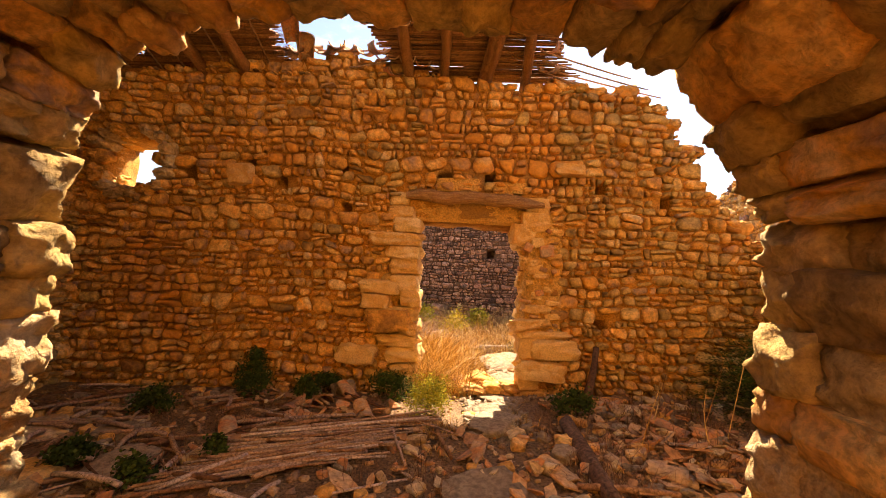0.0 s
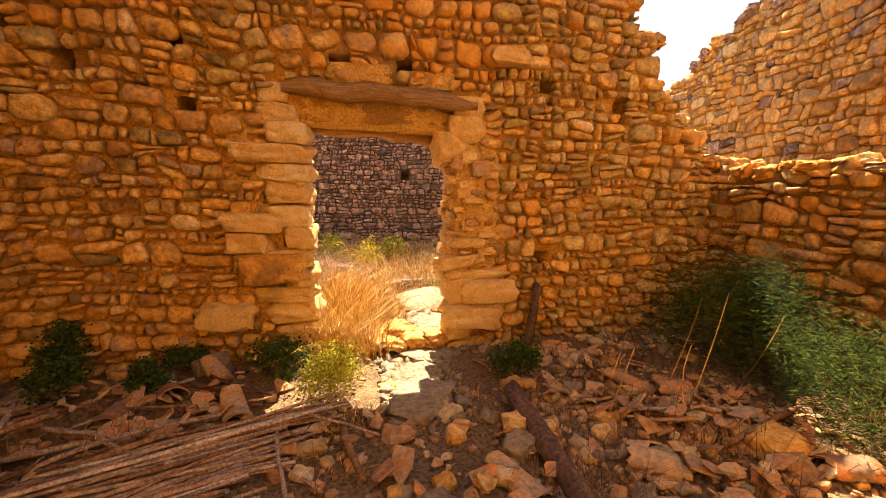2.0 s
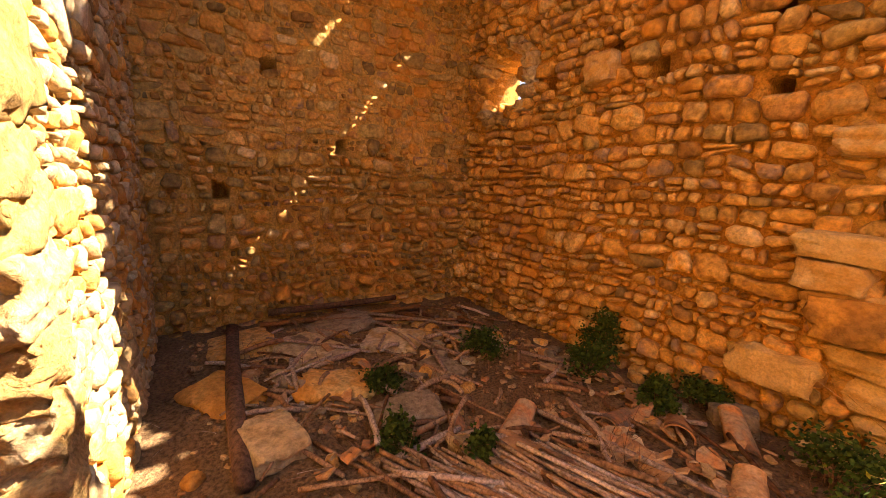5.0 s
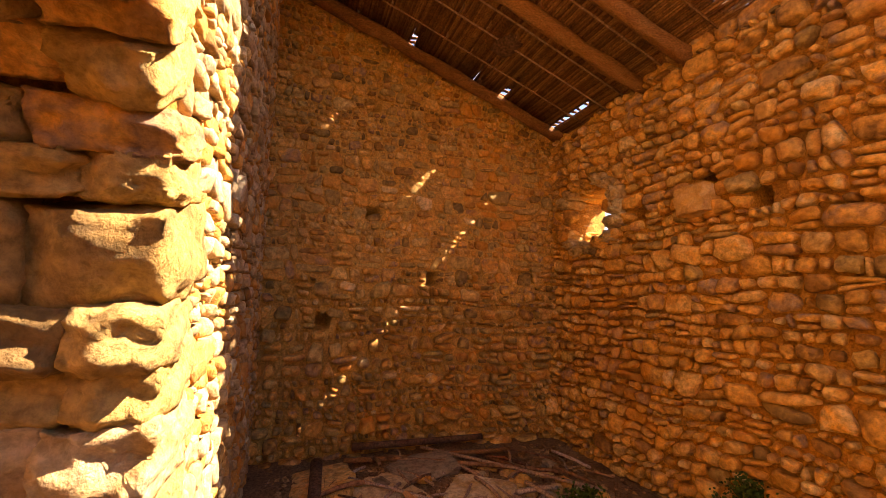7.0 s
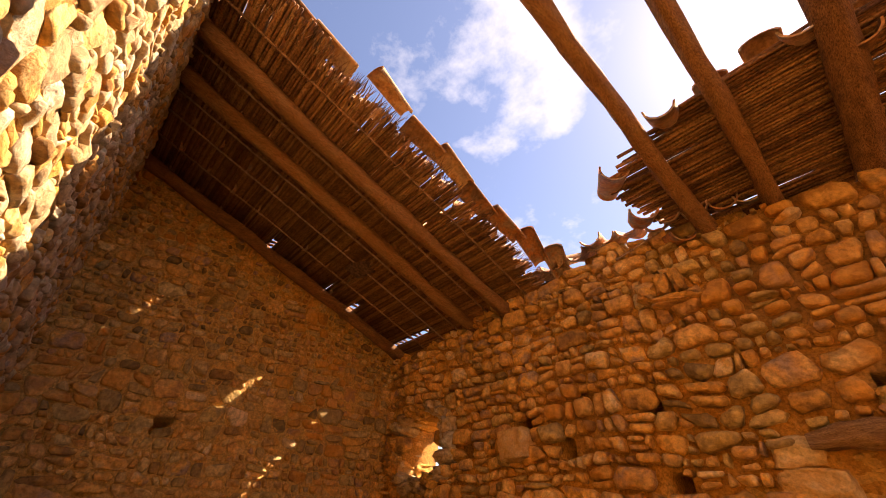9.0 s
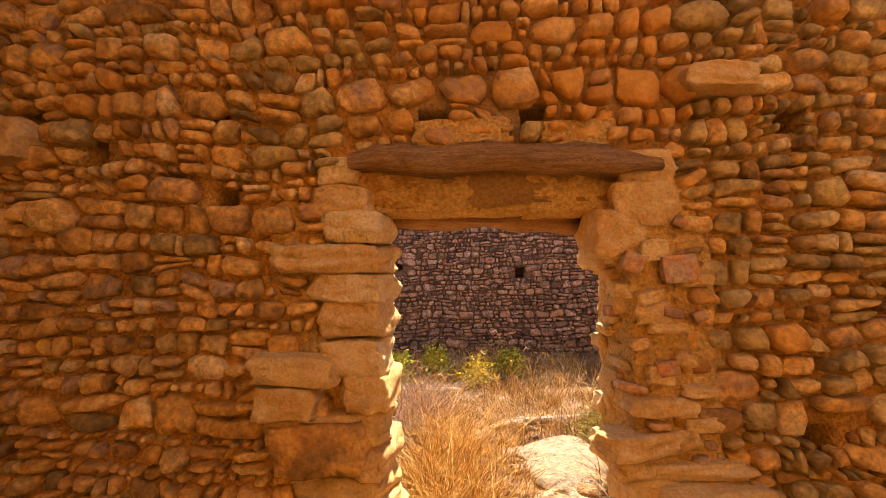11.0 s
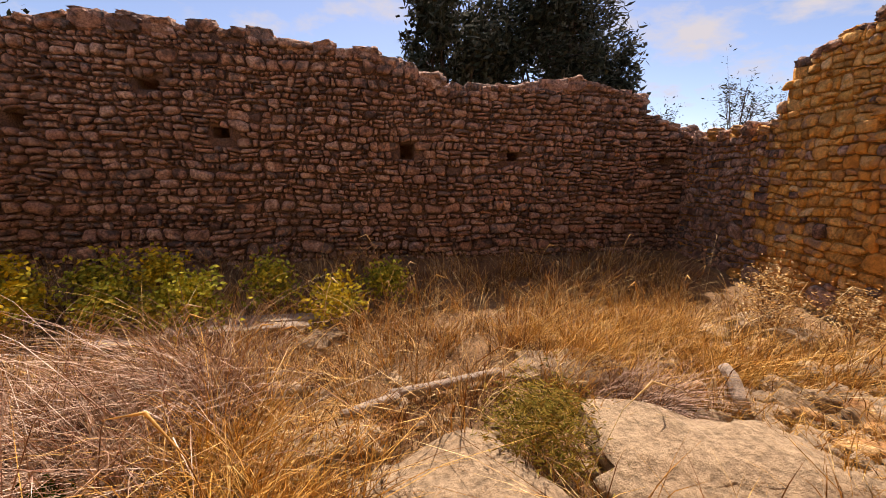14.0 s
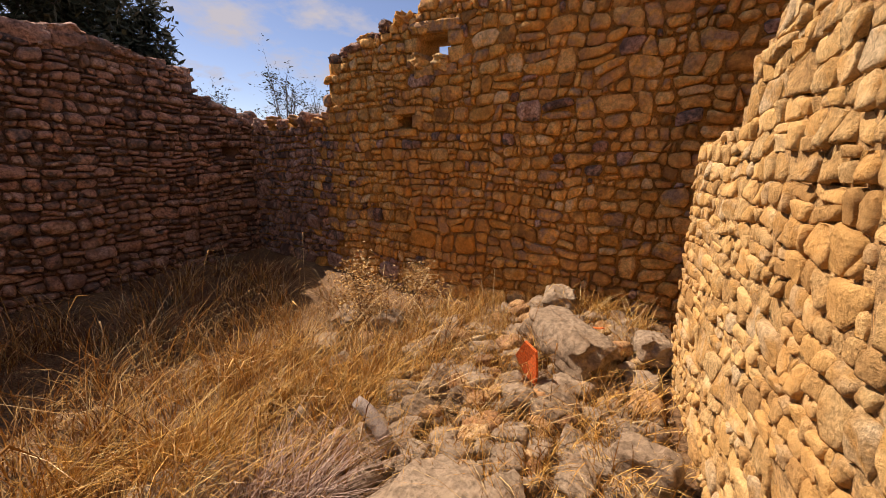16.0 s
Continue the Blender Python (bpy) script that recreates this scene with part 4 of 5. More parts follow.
for _ in range(900):
    y = cane_r.uniform(1.36, 4.95)
    p = Vector((-1.98 + cane_r.uniform(-.1, .06), y, roof_height(y) + cane_r.uniform(-.03, .05)))
    q = p + Vector((cane_r.uniform(.05, .2), cane_r.uniform(-.06, .06), cane_r.uniform(-.06, .08)))
    k = len(wisp_v)
    wisp_v += [p - Vector((0, .005, 0)), p + Vector((0, .005, 0)), q]
    wisp_f.append((k, k + 1, k + 2))
child("frayed_ends", mesh_of("frayed_ends", wisp_v, wisp_f, CANE), reed_roof, kind="stuff")
# dark lump added in the skipped canes, standing in for a dark hole
nest = lump("nest", 5, DARKWOOD, 5, 0.4, 0.4)
thing("nest", nest, placed((-3.59, 3.66, roof_height(3.66) - 0.02), (0.3, 0.2, 0.08), (-19, 0, 15)), "dark lump filling the hole in the cane roof", "nest")

TILES = [barrel_tile("tile", CLAY), barrel_tile("tile", CLAY, 0.4, 0.19, 0.16), barrel_tile("tile", CLAY, 0.3, 0.2, 0.17, cut=0.8)]
tile_roof = tagged(new("tile_roof"), "curved terracotta tiles laid over the cane roof", "roof")
EDGES = [1.3] + ROOF_GAPS + [5.2]
for low_y, high_y in zip(EDGES, EDGES[1:]):
    rows = max(1, math.ceil((high_y - low_y - 0.03) / 0.36))
    pitch = (high_y - low_y - 0.03) / rows
    for row in range(rows):
        for col in range(12):
            x, y = -4.62 + col * 0.225, low_y + 0.015 + (row + 0.5) * pitch
            if row == 0 and low_y in ROOF_GAPS and x < (-4.0, -4.0, -3.3)[ROOF_GAPS.index(low_y)]:
                continue
            ob = child("tile", TILES[(col + row) % 2], tile_roof)
            ob.matrix_world = placed((x + cane_r.uniform(-.012, .012), y - (0.04 if row else 0), roof_height(y) + (0.15 if col % 2 else 0.065)), (1.15, (pitch + (0.06 if row else 0)) / 0.42, 1), (-19.8 + 2, 180 if col % 2 else 0, cane_r.uniform(-2, 2)))
for x, y, tz, rx, ry, rz in ((-1.92, 1.5, .06, -18, 8, 0), (-1.9, 1.86, .07, -18, 4, 2), (-1.9, 2.2, .06, -19, 6, -2), (-1.82, 2.72, .12, -8, 30, 10), (-1.86, 3.12, .05, -19, 8, -4), (-1.84, 3.45, .06, -19, 6, 4), (-1.9, 3.82, .05, -19, 0, 3), (-1.86, 4.15, .05, -20, 10, -5), (-1.8, 4.48, .04, -22, 4, 10), (-1.72, 4.76, .03, -24, 0, 16)):
    thing("roof_tile", TILES[0], placed((x, y, roof_height(y) + tz), (1.1, 1, 1), (rx, ry, rz)), "curved terracotta tile at the broken roof edge", "tile", "roof tiles")

# ---- roof fragment above the doorway ----
fragment = tagged(new("reed_fragment"), "torn cane matting still lying over four roof beams", "roof")
short_canes = [cane_mesh("cane", 1.9, 0.0128, ROOF_CANE, s + 20) for s in range(5)]
y = 4.0
while y < 5.1:
    for lay in (0, 1):
        ob = child("cane", cane_r.choice(short_canes), fragment)
        x0 = np.interp(y, [4.0, 4.2, 4.5, 5.1], [-0.3, -0.85, -0.8, -0.5]) + cane_r.uniform(-.1, .08)
        x1 = np.interp(y, [4.0, 4.3, 4.7, 5.1], [0.6, 1.05, 1.2, 1.6]) + cane_r.uniform(-.08, .2)
        ob.matrix_world = placed(((x0 + x1) / 2, y, roof_height(y) - 0.012 + lay * 0.019), ((x1 - x0) / 1.9, 1, 1), (-19.8, cane_r.uniform(-1, 1), cane_r.uniform(-1.5, 1.5)))
    y += 0.023
for x, y, tz, ry, rz in ((-0.86, 4.25, .02, 200, 38), (-0.82, 4.6, -.02, 190, 30), (-0.72, 4.88, -.04, 170, 40), (-0.32, 4.06, .05, 190, 8), (-0.02, 4.2, .06, 0, 5), (0.28, 4.16, .05, 0, 4), (0.48, 4.04, .05, 185, -4), (0.74, 4.16, .05, 0, 2), (0.62, 4.3, .06, 180, 4), (1.08, 4.4, .05, 200, -24), (1.22, 4.62, .05, 170, -36), (-0.1, 4.6, .05, 0, 2), (0.5, 4.6, .05, 0, -3), (1.3, 4.88, .03, 185, -30)):
    thing("roof_tile", rr.choice(TILES), placed((x, y, roof_height(y) + tz), (1.1, 1.1, 1.1), (-19, ry, rz)), "curved terracotta tile on the torn cane matting", "tile", "roof tiles")
for k, (a, b) in enumerate((((0.9, 4.75, 4.0), (2.45, 4.82, 3.62)), ((1.0, 4.9, 3.95), (2.7, 5.0, 3.6)), ((0.8, 4.6, 4.05), (2.2, 4.75, 3.72)), ((1.1, 4.85, 3.85), (2.0, 4.9, 3.6)), ((0.7, 4.3, 4.15), (1.5, 4.35, 4.18)), ((0.9, 4.5, 4.1), (1.7, 4.6, 4.0)), ((0.8, 4.35, 4.14), (0.85, 4.2, 4.4)), ((0.5, 4.3, 4.2), (1.1, 4.4, 4.35)), ((-1.6, 4.85, 4.02), (-0.5, 4.9, 4.1)), ((-1.2, 4.82, 3.8), (-0.5, 4.85, 4.0)))):
    thing("loose_cane", rod("loose_cane", bent(a, b, 0.03, 0.02, 6, k), [0.011, .01, .01, .009, .009, .008, .006], CANE, 6), Matrix(), "thin dry cane lying loose on the wall top", "cane", "loose canes")
for k in range(13):
    x = -2.2 + k * 0.17 + rr.uniform(-.03, .03)
    thing("roof_tile", rr.choice(TILES), placed((x, 4.9 + rr.uniform(-.05, .04), front_top(x) + 0.12 + rr.uniform(-.02, .03)), (1, .9, 1), (-20 + rr.uniform(-8, 8), 180 + rr.uniform(-22, 22), rr.uniform(-16, 16))), "broken terracotta tile bedded on the wall top", "tile", "wall top tiles")

# ---- fallen canes, sticks and timbers on the floor of the room ----
def floor_stick(name, a, b, radius, material, label, category, group="", lift=0.0, sides=7, rough=0.05, sag=0.0, seed=0):
    pa = (a[0], a[1], ground_height(*a[:2]) + (a[2] if len(a) > 2 else 0) + radius + lift)
    pb = (b[0], b[1], ground_height(*b[:2]) + (b[2] if len(b) > 2 else 0) + radius + lift)
    return thing(name, rod(name, bent(pa, pb, sag, 0.015, 6, seed), [radius * f for f in (1, 1.02, .98, 1, .95, .93, .85)], material, sides, rough, seed), Matrix(), label, category, group)


for k in range(84):
    t = k / 83
    cx, cy = -0.95 + (t - .5) * 0.55 + rr.uniform(-.1, .1), 2.72 + t * 0.85
    ang = radians(20 + rr.gauss(0, 8))
    half = rr.uniform(0.45, 0.78)
    floor_stick("fallen_cane", (cx - math.cos(ang) * half, cy - math.sin(ang) * half), (cx + math.cos(ang) * half, cy + math.sin(ang) * half), rr.uniform(.008, .014), GREY_CANE if rr.random() < .5 else CANE, "dry cane from the fallen roof matting on the floor", "cane", "fallen canes", 0.02 + rr.uniform(0, .05), 6, 0.04, -0.01, k)
STICKS = [(((p := rr.uniform(-4.1, -1.0)), (q := rr.uniform(1.8, 4.3))), (p + rr.uniform(-.5, .5), q + rr.uniform(-.45, .45))) for _ in range(125)] + [((-1.62, 3.99), (-.55, 3.85)), ((-1.9, 2.36), (-1.2, 2.6)), ((-3.43, 2.33), (-2.58, 2.23)), ((-2.56, 2.4), (-1.99, 1.9)), ((-1.84, 2.04), (-1.58, 2.79)), ((-.4, 3.5), (-.22, 2.8)), ((-.02, 3.5), (.1, 2.95)), ((-.55, 3.45), (-.1, 2.95)), ((-1.8, 3.5), (-.7, 3.75)), ((-2.6, 2.9), (-2.0, 2.5)), ((-3.2, 3.0), (-2.2, 3.4)), ((-3.6, 2.6), (-2.9, 2.1)), ((-2.9, 3.4), (-2.4, 2.5)), ((-4.0, 3.2), (-2.6, 3.6)), ((-3.8, 2.2), (-3.1, 2.9)), ((-2.2, 2.2), (-1.6, 2.5)), ((-4.3, 3.0), (-3.0, 4.2)), ((-2.7, 2.1), (-2.0, 2.9)), ((-4.2, 2.5), (-3.4, 4.1)), ((1.5, 3.4), (2.7, 3.35)), ((1.7, 3.2), (2.4, 3.0)), ((2.0, 2.75), (2.9, 3.0)), ((.9, 2.6), (1.5, 2.5)), ((-.9, 2.4), (-.2, 2.7)), ((-1.3, 2.3), (-.5, 2.45)), ((-.35, 3.7), (.2, 3.3)), ((-3.0, 3.9), (-1.9, 4.4)), ((-1.2, 4.2), (-.5, 3.9)), ((-2.4, 3.1), (-1.7, 3.3))]
for k, (a, b) in enumerate(STICKS):
    floor_stick("stick", a, b, rr.uniform(.008, .021), (CANE, GREY_CANE, BROWN)[k % 3], "dry broken stick lying among the rubble", "stick", "fallen sticks", rr.uniform(0.0, .06), 6, 0.1, -0.015, k)
floor_stick("fallen_post", (-4.1, 1.95, 0.06), (-2.0, 1.83), 0.055, DARKWOOD, "dark rotten timber post lying on the floor", "post", "", 0, 10, 0.2, 0, 3)
floor_stick("fallen_pole", (-4.35, 2.3, 0.1), (-4.3, 3.7, 0.08), 0.035, DARKWOOD, "brown pole lying along the foot of the wall", "pole", "", 0, 9, 0.15, 0, 5)
floor_stick("fallen_pole", (-4.2, 2.2, 0.05), (-4.05, 3.9, 0.03), 0.025, WOOD, "thin pole lying along the foot of the wall", "pole", "", 0, 8, 0.15, 0, 6)
floor_stick("fallen_log", (1.14, 3.62, 0.02), (1.08, 2.35), 0.062, DARKWOOD, "dark cracked log lying on broken tiles", "log", "", 0, 12, 0.35, 0, 7)
thing("leaning_post", rod("leaning_post", bent((1.62, 4.45, -0.05), (1.84, 4.74, 0.5), 0, 0.01, 6), [.05, .05, .045, .045, .04, .035, .03], DARKWOOD, 9, 0.4, 8), Matrix(), "splintered dark post leaning against the stone wall", "post")

# ---- broken tiles and stones on the floor of the room ----
def lay(x, y, lift=0.0):
    return (x, y, ground_height(x, y) + lift)


for x, y, rx, ry, rz, lift in ((-1.72, 3.3, 25, 5, 30, .05), (-1.34, 3.63, 5, 10, 75, .02), (-1.45, 3.9, -20, 8, 10, .05), (-1.2, 4.12, -30, 10, 25, .06), (-1.15, 3.7, 5, 0, 80, .02), (-.73, 3.86, 18, -5, 20, .05), (-1.0, 4.4, 35, 10, 40, .06), (-1.9, 3.05, 10, 200, 50, .07), (-2.05, 2.85, 20, 160, 20, .07), (-1.55, 3.15, 0, 10, 100, .03), (.85, 2.85, 5, 5, 20, .02), (1.55, 2.75, 10, 0, 60, .05), (2.2, 3.35, 8, 0, 80, .05), (2.0, 3.5, 12, 10, 30, .05), (2.5, 2.5, 0, 0, 75, .04), (-3.3, 2.0, 5, 0, 60, .02)):
    thing("fallen_tile", rr.choice(TILES), placed(lay(x, y, lift - .02), (.9, .85, .8), (rx * .5, ry, rz)), "curved terracotta roof tile fallen on the floor", "tile", "fallen tiles")
SHERDS = [sherd("tile_sherd", s, m, q) for s, m, q in ((1, CLAY, .07), (2, CLAY, .09), (3, CLAY, .06), (4, CLAY, .11), (5, CLAY, .08), (6, PALE, .07), (7, CLAY, .1))]
SPOTS = [(2.0, 2.8, .75, .45, 130), (1.9, 3.5, .6, .4, 36), (.7, 2.8, .5, .4, 26), (-1.4, 3.6, .6, .5, 36), (-.3, 2.6, .7, .3, 20), (-2.6, 2.4, .8, .5, 24), (.2, 3.4, .3, .3, 12), (1.9, 4.15, .7, .35, 40), (-1.6, 4.2, .8, .35, 30), (-.9, 3.9, .5, .4, 24)]
for x, y, sx, sy, n in SPOTS:
    for k in range(n):
        px, py = x + rr.gauss(0, sx * .6), y + rr.gauss(0, sy * .6)
        if py > 4.7 or py < 1.5:
            continue
        thing("tile_sherd", rr.choice(SHERDS), placed(lay(px, py, rr.uniform(.012, .07)), [rr.uniform(.4, 1.05)] * 3, (rr.uniform(-38, 38), rr.uniform(-38, 38), rr.uniform(0, 360))), "broken piece of terracotta roof tile in the rubble", "tile sherd", "tile sherds")
PEBBLES = [lump("rubble_stone", s, m, 4, 0.5, 0.3) for s, m in ((41, OCHRE), (42, PALE), (43, ROCK), (44, GOLD))]
FLAGS = [lump("flat_stone", s, m, 8, 0.72, 0.22) for s, m in ((51, PALE), (52, ROCK), (53, OCHRE))]
for x, y, sx, sy, n in ((-2.8, 2.6, 1.1, .7, 50), (-3.2, 3.7, .8, .5, 40), (-2.0, 4.3, .8, .25, 24), (1.5, 3.0, .8, .6, 70), (.1, 2.4, .6, .3, 16), (2.6, 4.3, .6, .25, 16), (.5, 3.7, .25, .5, 14), (1.8, 4.2, .7, .35, 40), (-.4, 3.2, .5, .6, 20)):
    for k in range(n):
        px, py, q = x + rr.gauss(0, sx * .6), y + rr.gauss(0, sy * .7), rr.uniform(.03, .11)
        if not (-4.4 < px < 3.7 and 1.5 < py < 4.72):
            continue
        thing("rubble_stone", rr.choice(PEBBLES), placed(lay(px, py, q * .2), (q * rr.uniform(.9, 1.8), q, q * rr.uniform(.45, .8)), (rr.uniform(-20, 20), rr.uniform(-20, 20), rr.uniform(0, 360))), "rough ochre stone fallen from the wall", "stone", "fallen stones")
for x, y, a, b, h, rz in ((-3.5, 2.5, .7, .45, .1, 20), (-2.7, 2.5, .5, .35, .12, 70), (-3.9, 2.0, .6, .5, .1, 0), (-3.0, 1.8, .5, .35, .12, 30), (-2.3, 2.0, .42, .3, .12, 10), (-3.3, 3.2, .5, .4, .1, 50), (-2.2, 2.8, .4, .3, .12, 80), (-3.9, 2.9, .6, .4, .1, 100), (-2.6, 3.3, .34, .26, .12, 10), (.3, 2.55, .5, .4, .1, 20), (.5, 3.72, .5, .34, .14, 60), (.55, 4.25, .36, .3, .1, 20), (.75, 4.75, .45, .5, .12, 40), (1.05, 3.25, .2, .16, .14, 0), (.95, 3.05, .17, .14, .14, 40), (1.2, 3.75, .16, .12, .12, 20), (2.3, 2.7, .26, .2, .16, 10), (-1.1, 4.6, .25, .2, .2, 30)):
    thing("flat_stone", FLAGS[1] if .2 < x < .9 else rr.choice(FLAGS), placed(lay(x, y, h * .12), (a, b, h), (rr.uniform(-5, 5), rr.uniform(-5, 5), rz)), "flat pale stone bedded in the earth floor", "stone", "floor stones")

def gravel(name, meshes, spots, seed, label, low=0.012, high=0.045):
    """Very many small stones, joined."""
    r = random.Random(seed)
    shapes = [([v.co.copy() for v in m.vertices], [tuple(p.vertices) for p in m.polygons]) for m in meshes]
    vs, fs = [], []
    for x, y, sx, sy, n in spots:
        for _ in range(n):
            px, py, q = x + r.uniform(-sx, sx), y + r.uniform(-sy, sy), r.uniform(low, high) * r.choice((1, 1, 1, 1.7))
            m = placed(lay(px, py, q * 0.15), (q * 2, q * 1.4, q), (r.uniform(-25, 25), r.uniform(-25, 25), r.uniform(0, 360)))
            v0, f0 = r.choice(shapes)
            k = len(vs)
            vs += [m @ v for v in v0]
            fs += [tuple(i + k for i in f) for f in f0]
    ob = new(name, mesh_of(name, vs, fs, meshes[0].materials[0]))
    return tagged(ob, label, "gravel", kind="stuff")


CHIPS = [lump("chip", s, CRUMB, 2, 0.7, 0.4) for s in (101, 102, 103, 104)]
CLAY_CHIPS = [lump("chip", s, CLAY, 2, 0.85, 0.35) for s in (105, 106, 107)]
PALE_CHIPS = [lump("chip", s, ROCK, 2, 0.7, 0.4) for s in (108, 109, 110)]
gravel("floor_gravel", CHIPS, [(-.4, 3.1, 3.9, 1.6, 1300), (-3.2, 3.0, 1.0, 1.4, 400), (1.8, 3.0, 1.0, .8, 400)], 1, "brown earth crumbs and stone chips over the floor", 0.006, 0.024)
gravel("clay_gravel", CLAY_CHIPS, [(2.0, 2.9, .9, .7, 450), (-1.2, 3.2, 1.2, 1.0, 160), (.3, 2.8, .8, .8, 90)], 2, "terracotta chips over the rubble floor", 0.008, 0.03)
gravel("courtyard_gravel", PALE_CHIPS, [(4.2, 6.3, 1.3, .9, 350), (1.5, 7.0, 2.6, 1.3, 250), (.75, 5.3, .35, .8, 200)], 3, "pale stone chips between courtyard boulders", 0.015, 0.06)
gravel("path_gravel", PALE_CHIPS, [(.55, 4.2, .32, .8, 420)], 4, "pale chips on the trodden doorway path", 0.01, 0.035)

# ---- plants in the room ----
lr = random.Random(19)
grass("floor_litter", [(lr.uniform(-4.2, 3.4), lr.uniform(1.5, 4.7), 14, lr.uniform(.12, .4), .3, 0, 0) for _ in range(330)], BROWN, 31, "brown twigs and stalks littering the earth floor", 0.006, "litter", True)
grass("straw_litter", [(lr.uniform(-4.2, 3.0), lr.uniform(1.5, 4.7), 7, lr.uniform(.1, .35), .3, 0, 0) for _ in range(260)], GREY_CANE, 32, "pale broken straw littering the earth floor", 0.006, "litter", True)
grass("courtyard_litter", [(lr.uniform(-3.5, 5.6), lr.uniform(5.5, 10.5), 26, lr.uniform(.1, .35), .3, 0, 0) for _ in range(800)], STRAW, 33, "flattened golden straw over the courtyard earth", 0.0045, "litter", True)
grass("courtyard_litter", [(lr.uniform(-3.5, 5.6), lr.uniform(5.5, 11.5), 16, lr.uniform(.1, .35), .3, 0, 0) for _ in range(500)], BROWN, 34, "flattened brown stalks over the courtyard earth", 0.0045, "litter", True)
bush("fennel_bush", (3.3, 3.8), (0.8, 0.95, 0.74), 19000, 0.007, FERN, BROWN, 1, "large feathery green bush growing against the ruined wall", clumps=70, long=8)
bush("fennel_bush", (3.1, 2.75), (0.65, 0.7, 0.55), 10000, 0.007, FERN, BROWN, 2, "low feathery green bush on the rubble", clumps=40, long=8)
for k, (x, y, w, h) in enumerate(((-2.0, 4.3, .22, .3), (-2.2, 4.72, .16, .5), (-1.42, 4.25, .13, .22), (-2.65, 3.75, .2, .25), (-2.5, 2.75, .14, .18), (-1.95, 2.6, .14, .15), (-1.6, 2.95, .1, .14), (-1.3, 4.62, .16, .2), (-.55, 4.35, .3, .22), (1.35, 4.0, .25, .25))):
    bush("small_bush", (x, y), (w, w, h), 1300, 0.022, GREEN, BROWN, 20 + k, "small dark green leafy bush on the rubble floor", clumps=12, long=1.5)
bush("weed", (-.12, 4.0), (.28, .3, .32), 2600, .014, LIME, STRAW, 40, "yellow-green weed in the sun by the doorway", "weed", clumps=22, long=2.4)
gr = random.Random(9)
grass("dry_twigs", [(gr.uniform(*a), gr.uniform(*b), 26, gr.uniform(.12, .3), .22, 0, 0) for a, b, n in (((-3, -1), (3.4, 4.6), 26), ((-.6, .1), (2.3, 3.2), 8), ((.9, 2.8), (2.4, 4.6), 120), ((-2.4, -1.5), (2.4, 3.2), 8), ((-4.2, -3), (2, 4.4), 8), ((-.9, -.3), (3.8, 4.6), 6)) for _ in range(n)], BROWN, 3, "brown dry twigs and stalks over the rubble floor", 0.004)
grass("doorway_straw", [(gr.uniform(-.2, .12), gr.uniform(3.1, 3.9), 30, .12, .2, 0, 0) for _ in range(10)] + [(gr.uniform(.6, .9), gr.uniform(3.3, 4.5), 24, .12, .2, 0, 0) for _ in range(8)], RUST, 4, "orange dry grass scattered in the doorway's sun")
grass("doorway_grass", [(gr.uniform(-.3, .3) - .02 * (y - 5), y, 80, gr.uniform(.35, .85), .24, gr.uniform(-.25, .3), gr.uniform(-.3, .05)) for y in [4.6 + .05 * q for q in range(58)]], RUST, 5, "tall golden dry grass filling the doorway's side")
for k, (x, y, h, lx) in enumerate(((1.9, 3.6, .6, .1), (2.2, 3.4, .7, .15), (2.35, 3.3, .75, .1), (2.1, 3.1, .5, -.1), (1.6, 3.2, .5, .1), (2.5, 3.2, .6, .3))):
    z = ground_height(x, y)
    thing("dead_stalk", rod("dead_stalk", bent((x, y, z - .02), (x + lx, y - .08, z + h), 0, .03, 6, k), [.005, .005, .004, .004, .003, .003, .002], STRAW, 5), Matrix(), "pale dead plant stalk standing in the rubble", "stalk", "dead stalks")

# ---- courtyard ----
BOULDERS = [lump("boulder", s, ROCK, 14, 0.55, 0.3, 1.4) for s in (61, 62, 63, 64)]
for x, y, a, b, h, rz, lift in ((2.45, 6.75, 1.35, .85, .46, -35, -.08), (1.05, 6.7, .75, 1.1, .4, 15, -.08), (2.3, 7.95, .9, .5, .35, -20, -.08), (.95, 5.75, .5, .9, .22, 5, -.04), (-1.15, 6.5, .5, .3, .25, 20, 0), (.3, 7.4, .7, .4, .25, 0, -.05), (4.5, 6.15, .75, .42, .3, 40, .16), (3.42, 5.65, .34, .24, .3, 70, .06), (4.6, 5.5, .26, .24, .2, 10, .14), (4.95, 8.1, .4, .3, .25, 0, .05), (4.3, 8.45, .3, .26, .2, 30, .02), (5.35, 6.3, .4, .3, .3, 0, .1), (5.1, 8.7, .55, .3, .2, 15, .04), (-5.0, 10.2, 1.2, .6, .5, 10, 0), (-2.3, 6.6, .6, .5, .25, 0, -.04), (-.9, 8.2, .5, .4, .25, 0, -.02), (.2, 8.9, .4, .3, .2, 50, 0)):
    thing("boulder", rr.choice(BOULDERS), placed(lay(x, y, lift), (a, b, h), (rr.uniform(-6, 6), rr.uniform(-6, 6), rz)), "pale weathered limestone boulder in dry grass", "boulder", "courtyard boulders")
RUBBLE = [lump("courtyard_stone", s, m, 5, 0.52, 0.3) for s, m in ((71, ROCK), (72, ROCK), (73, ROCK), (74, CRUMB))]
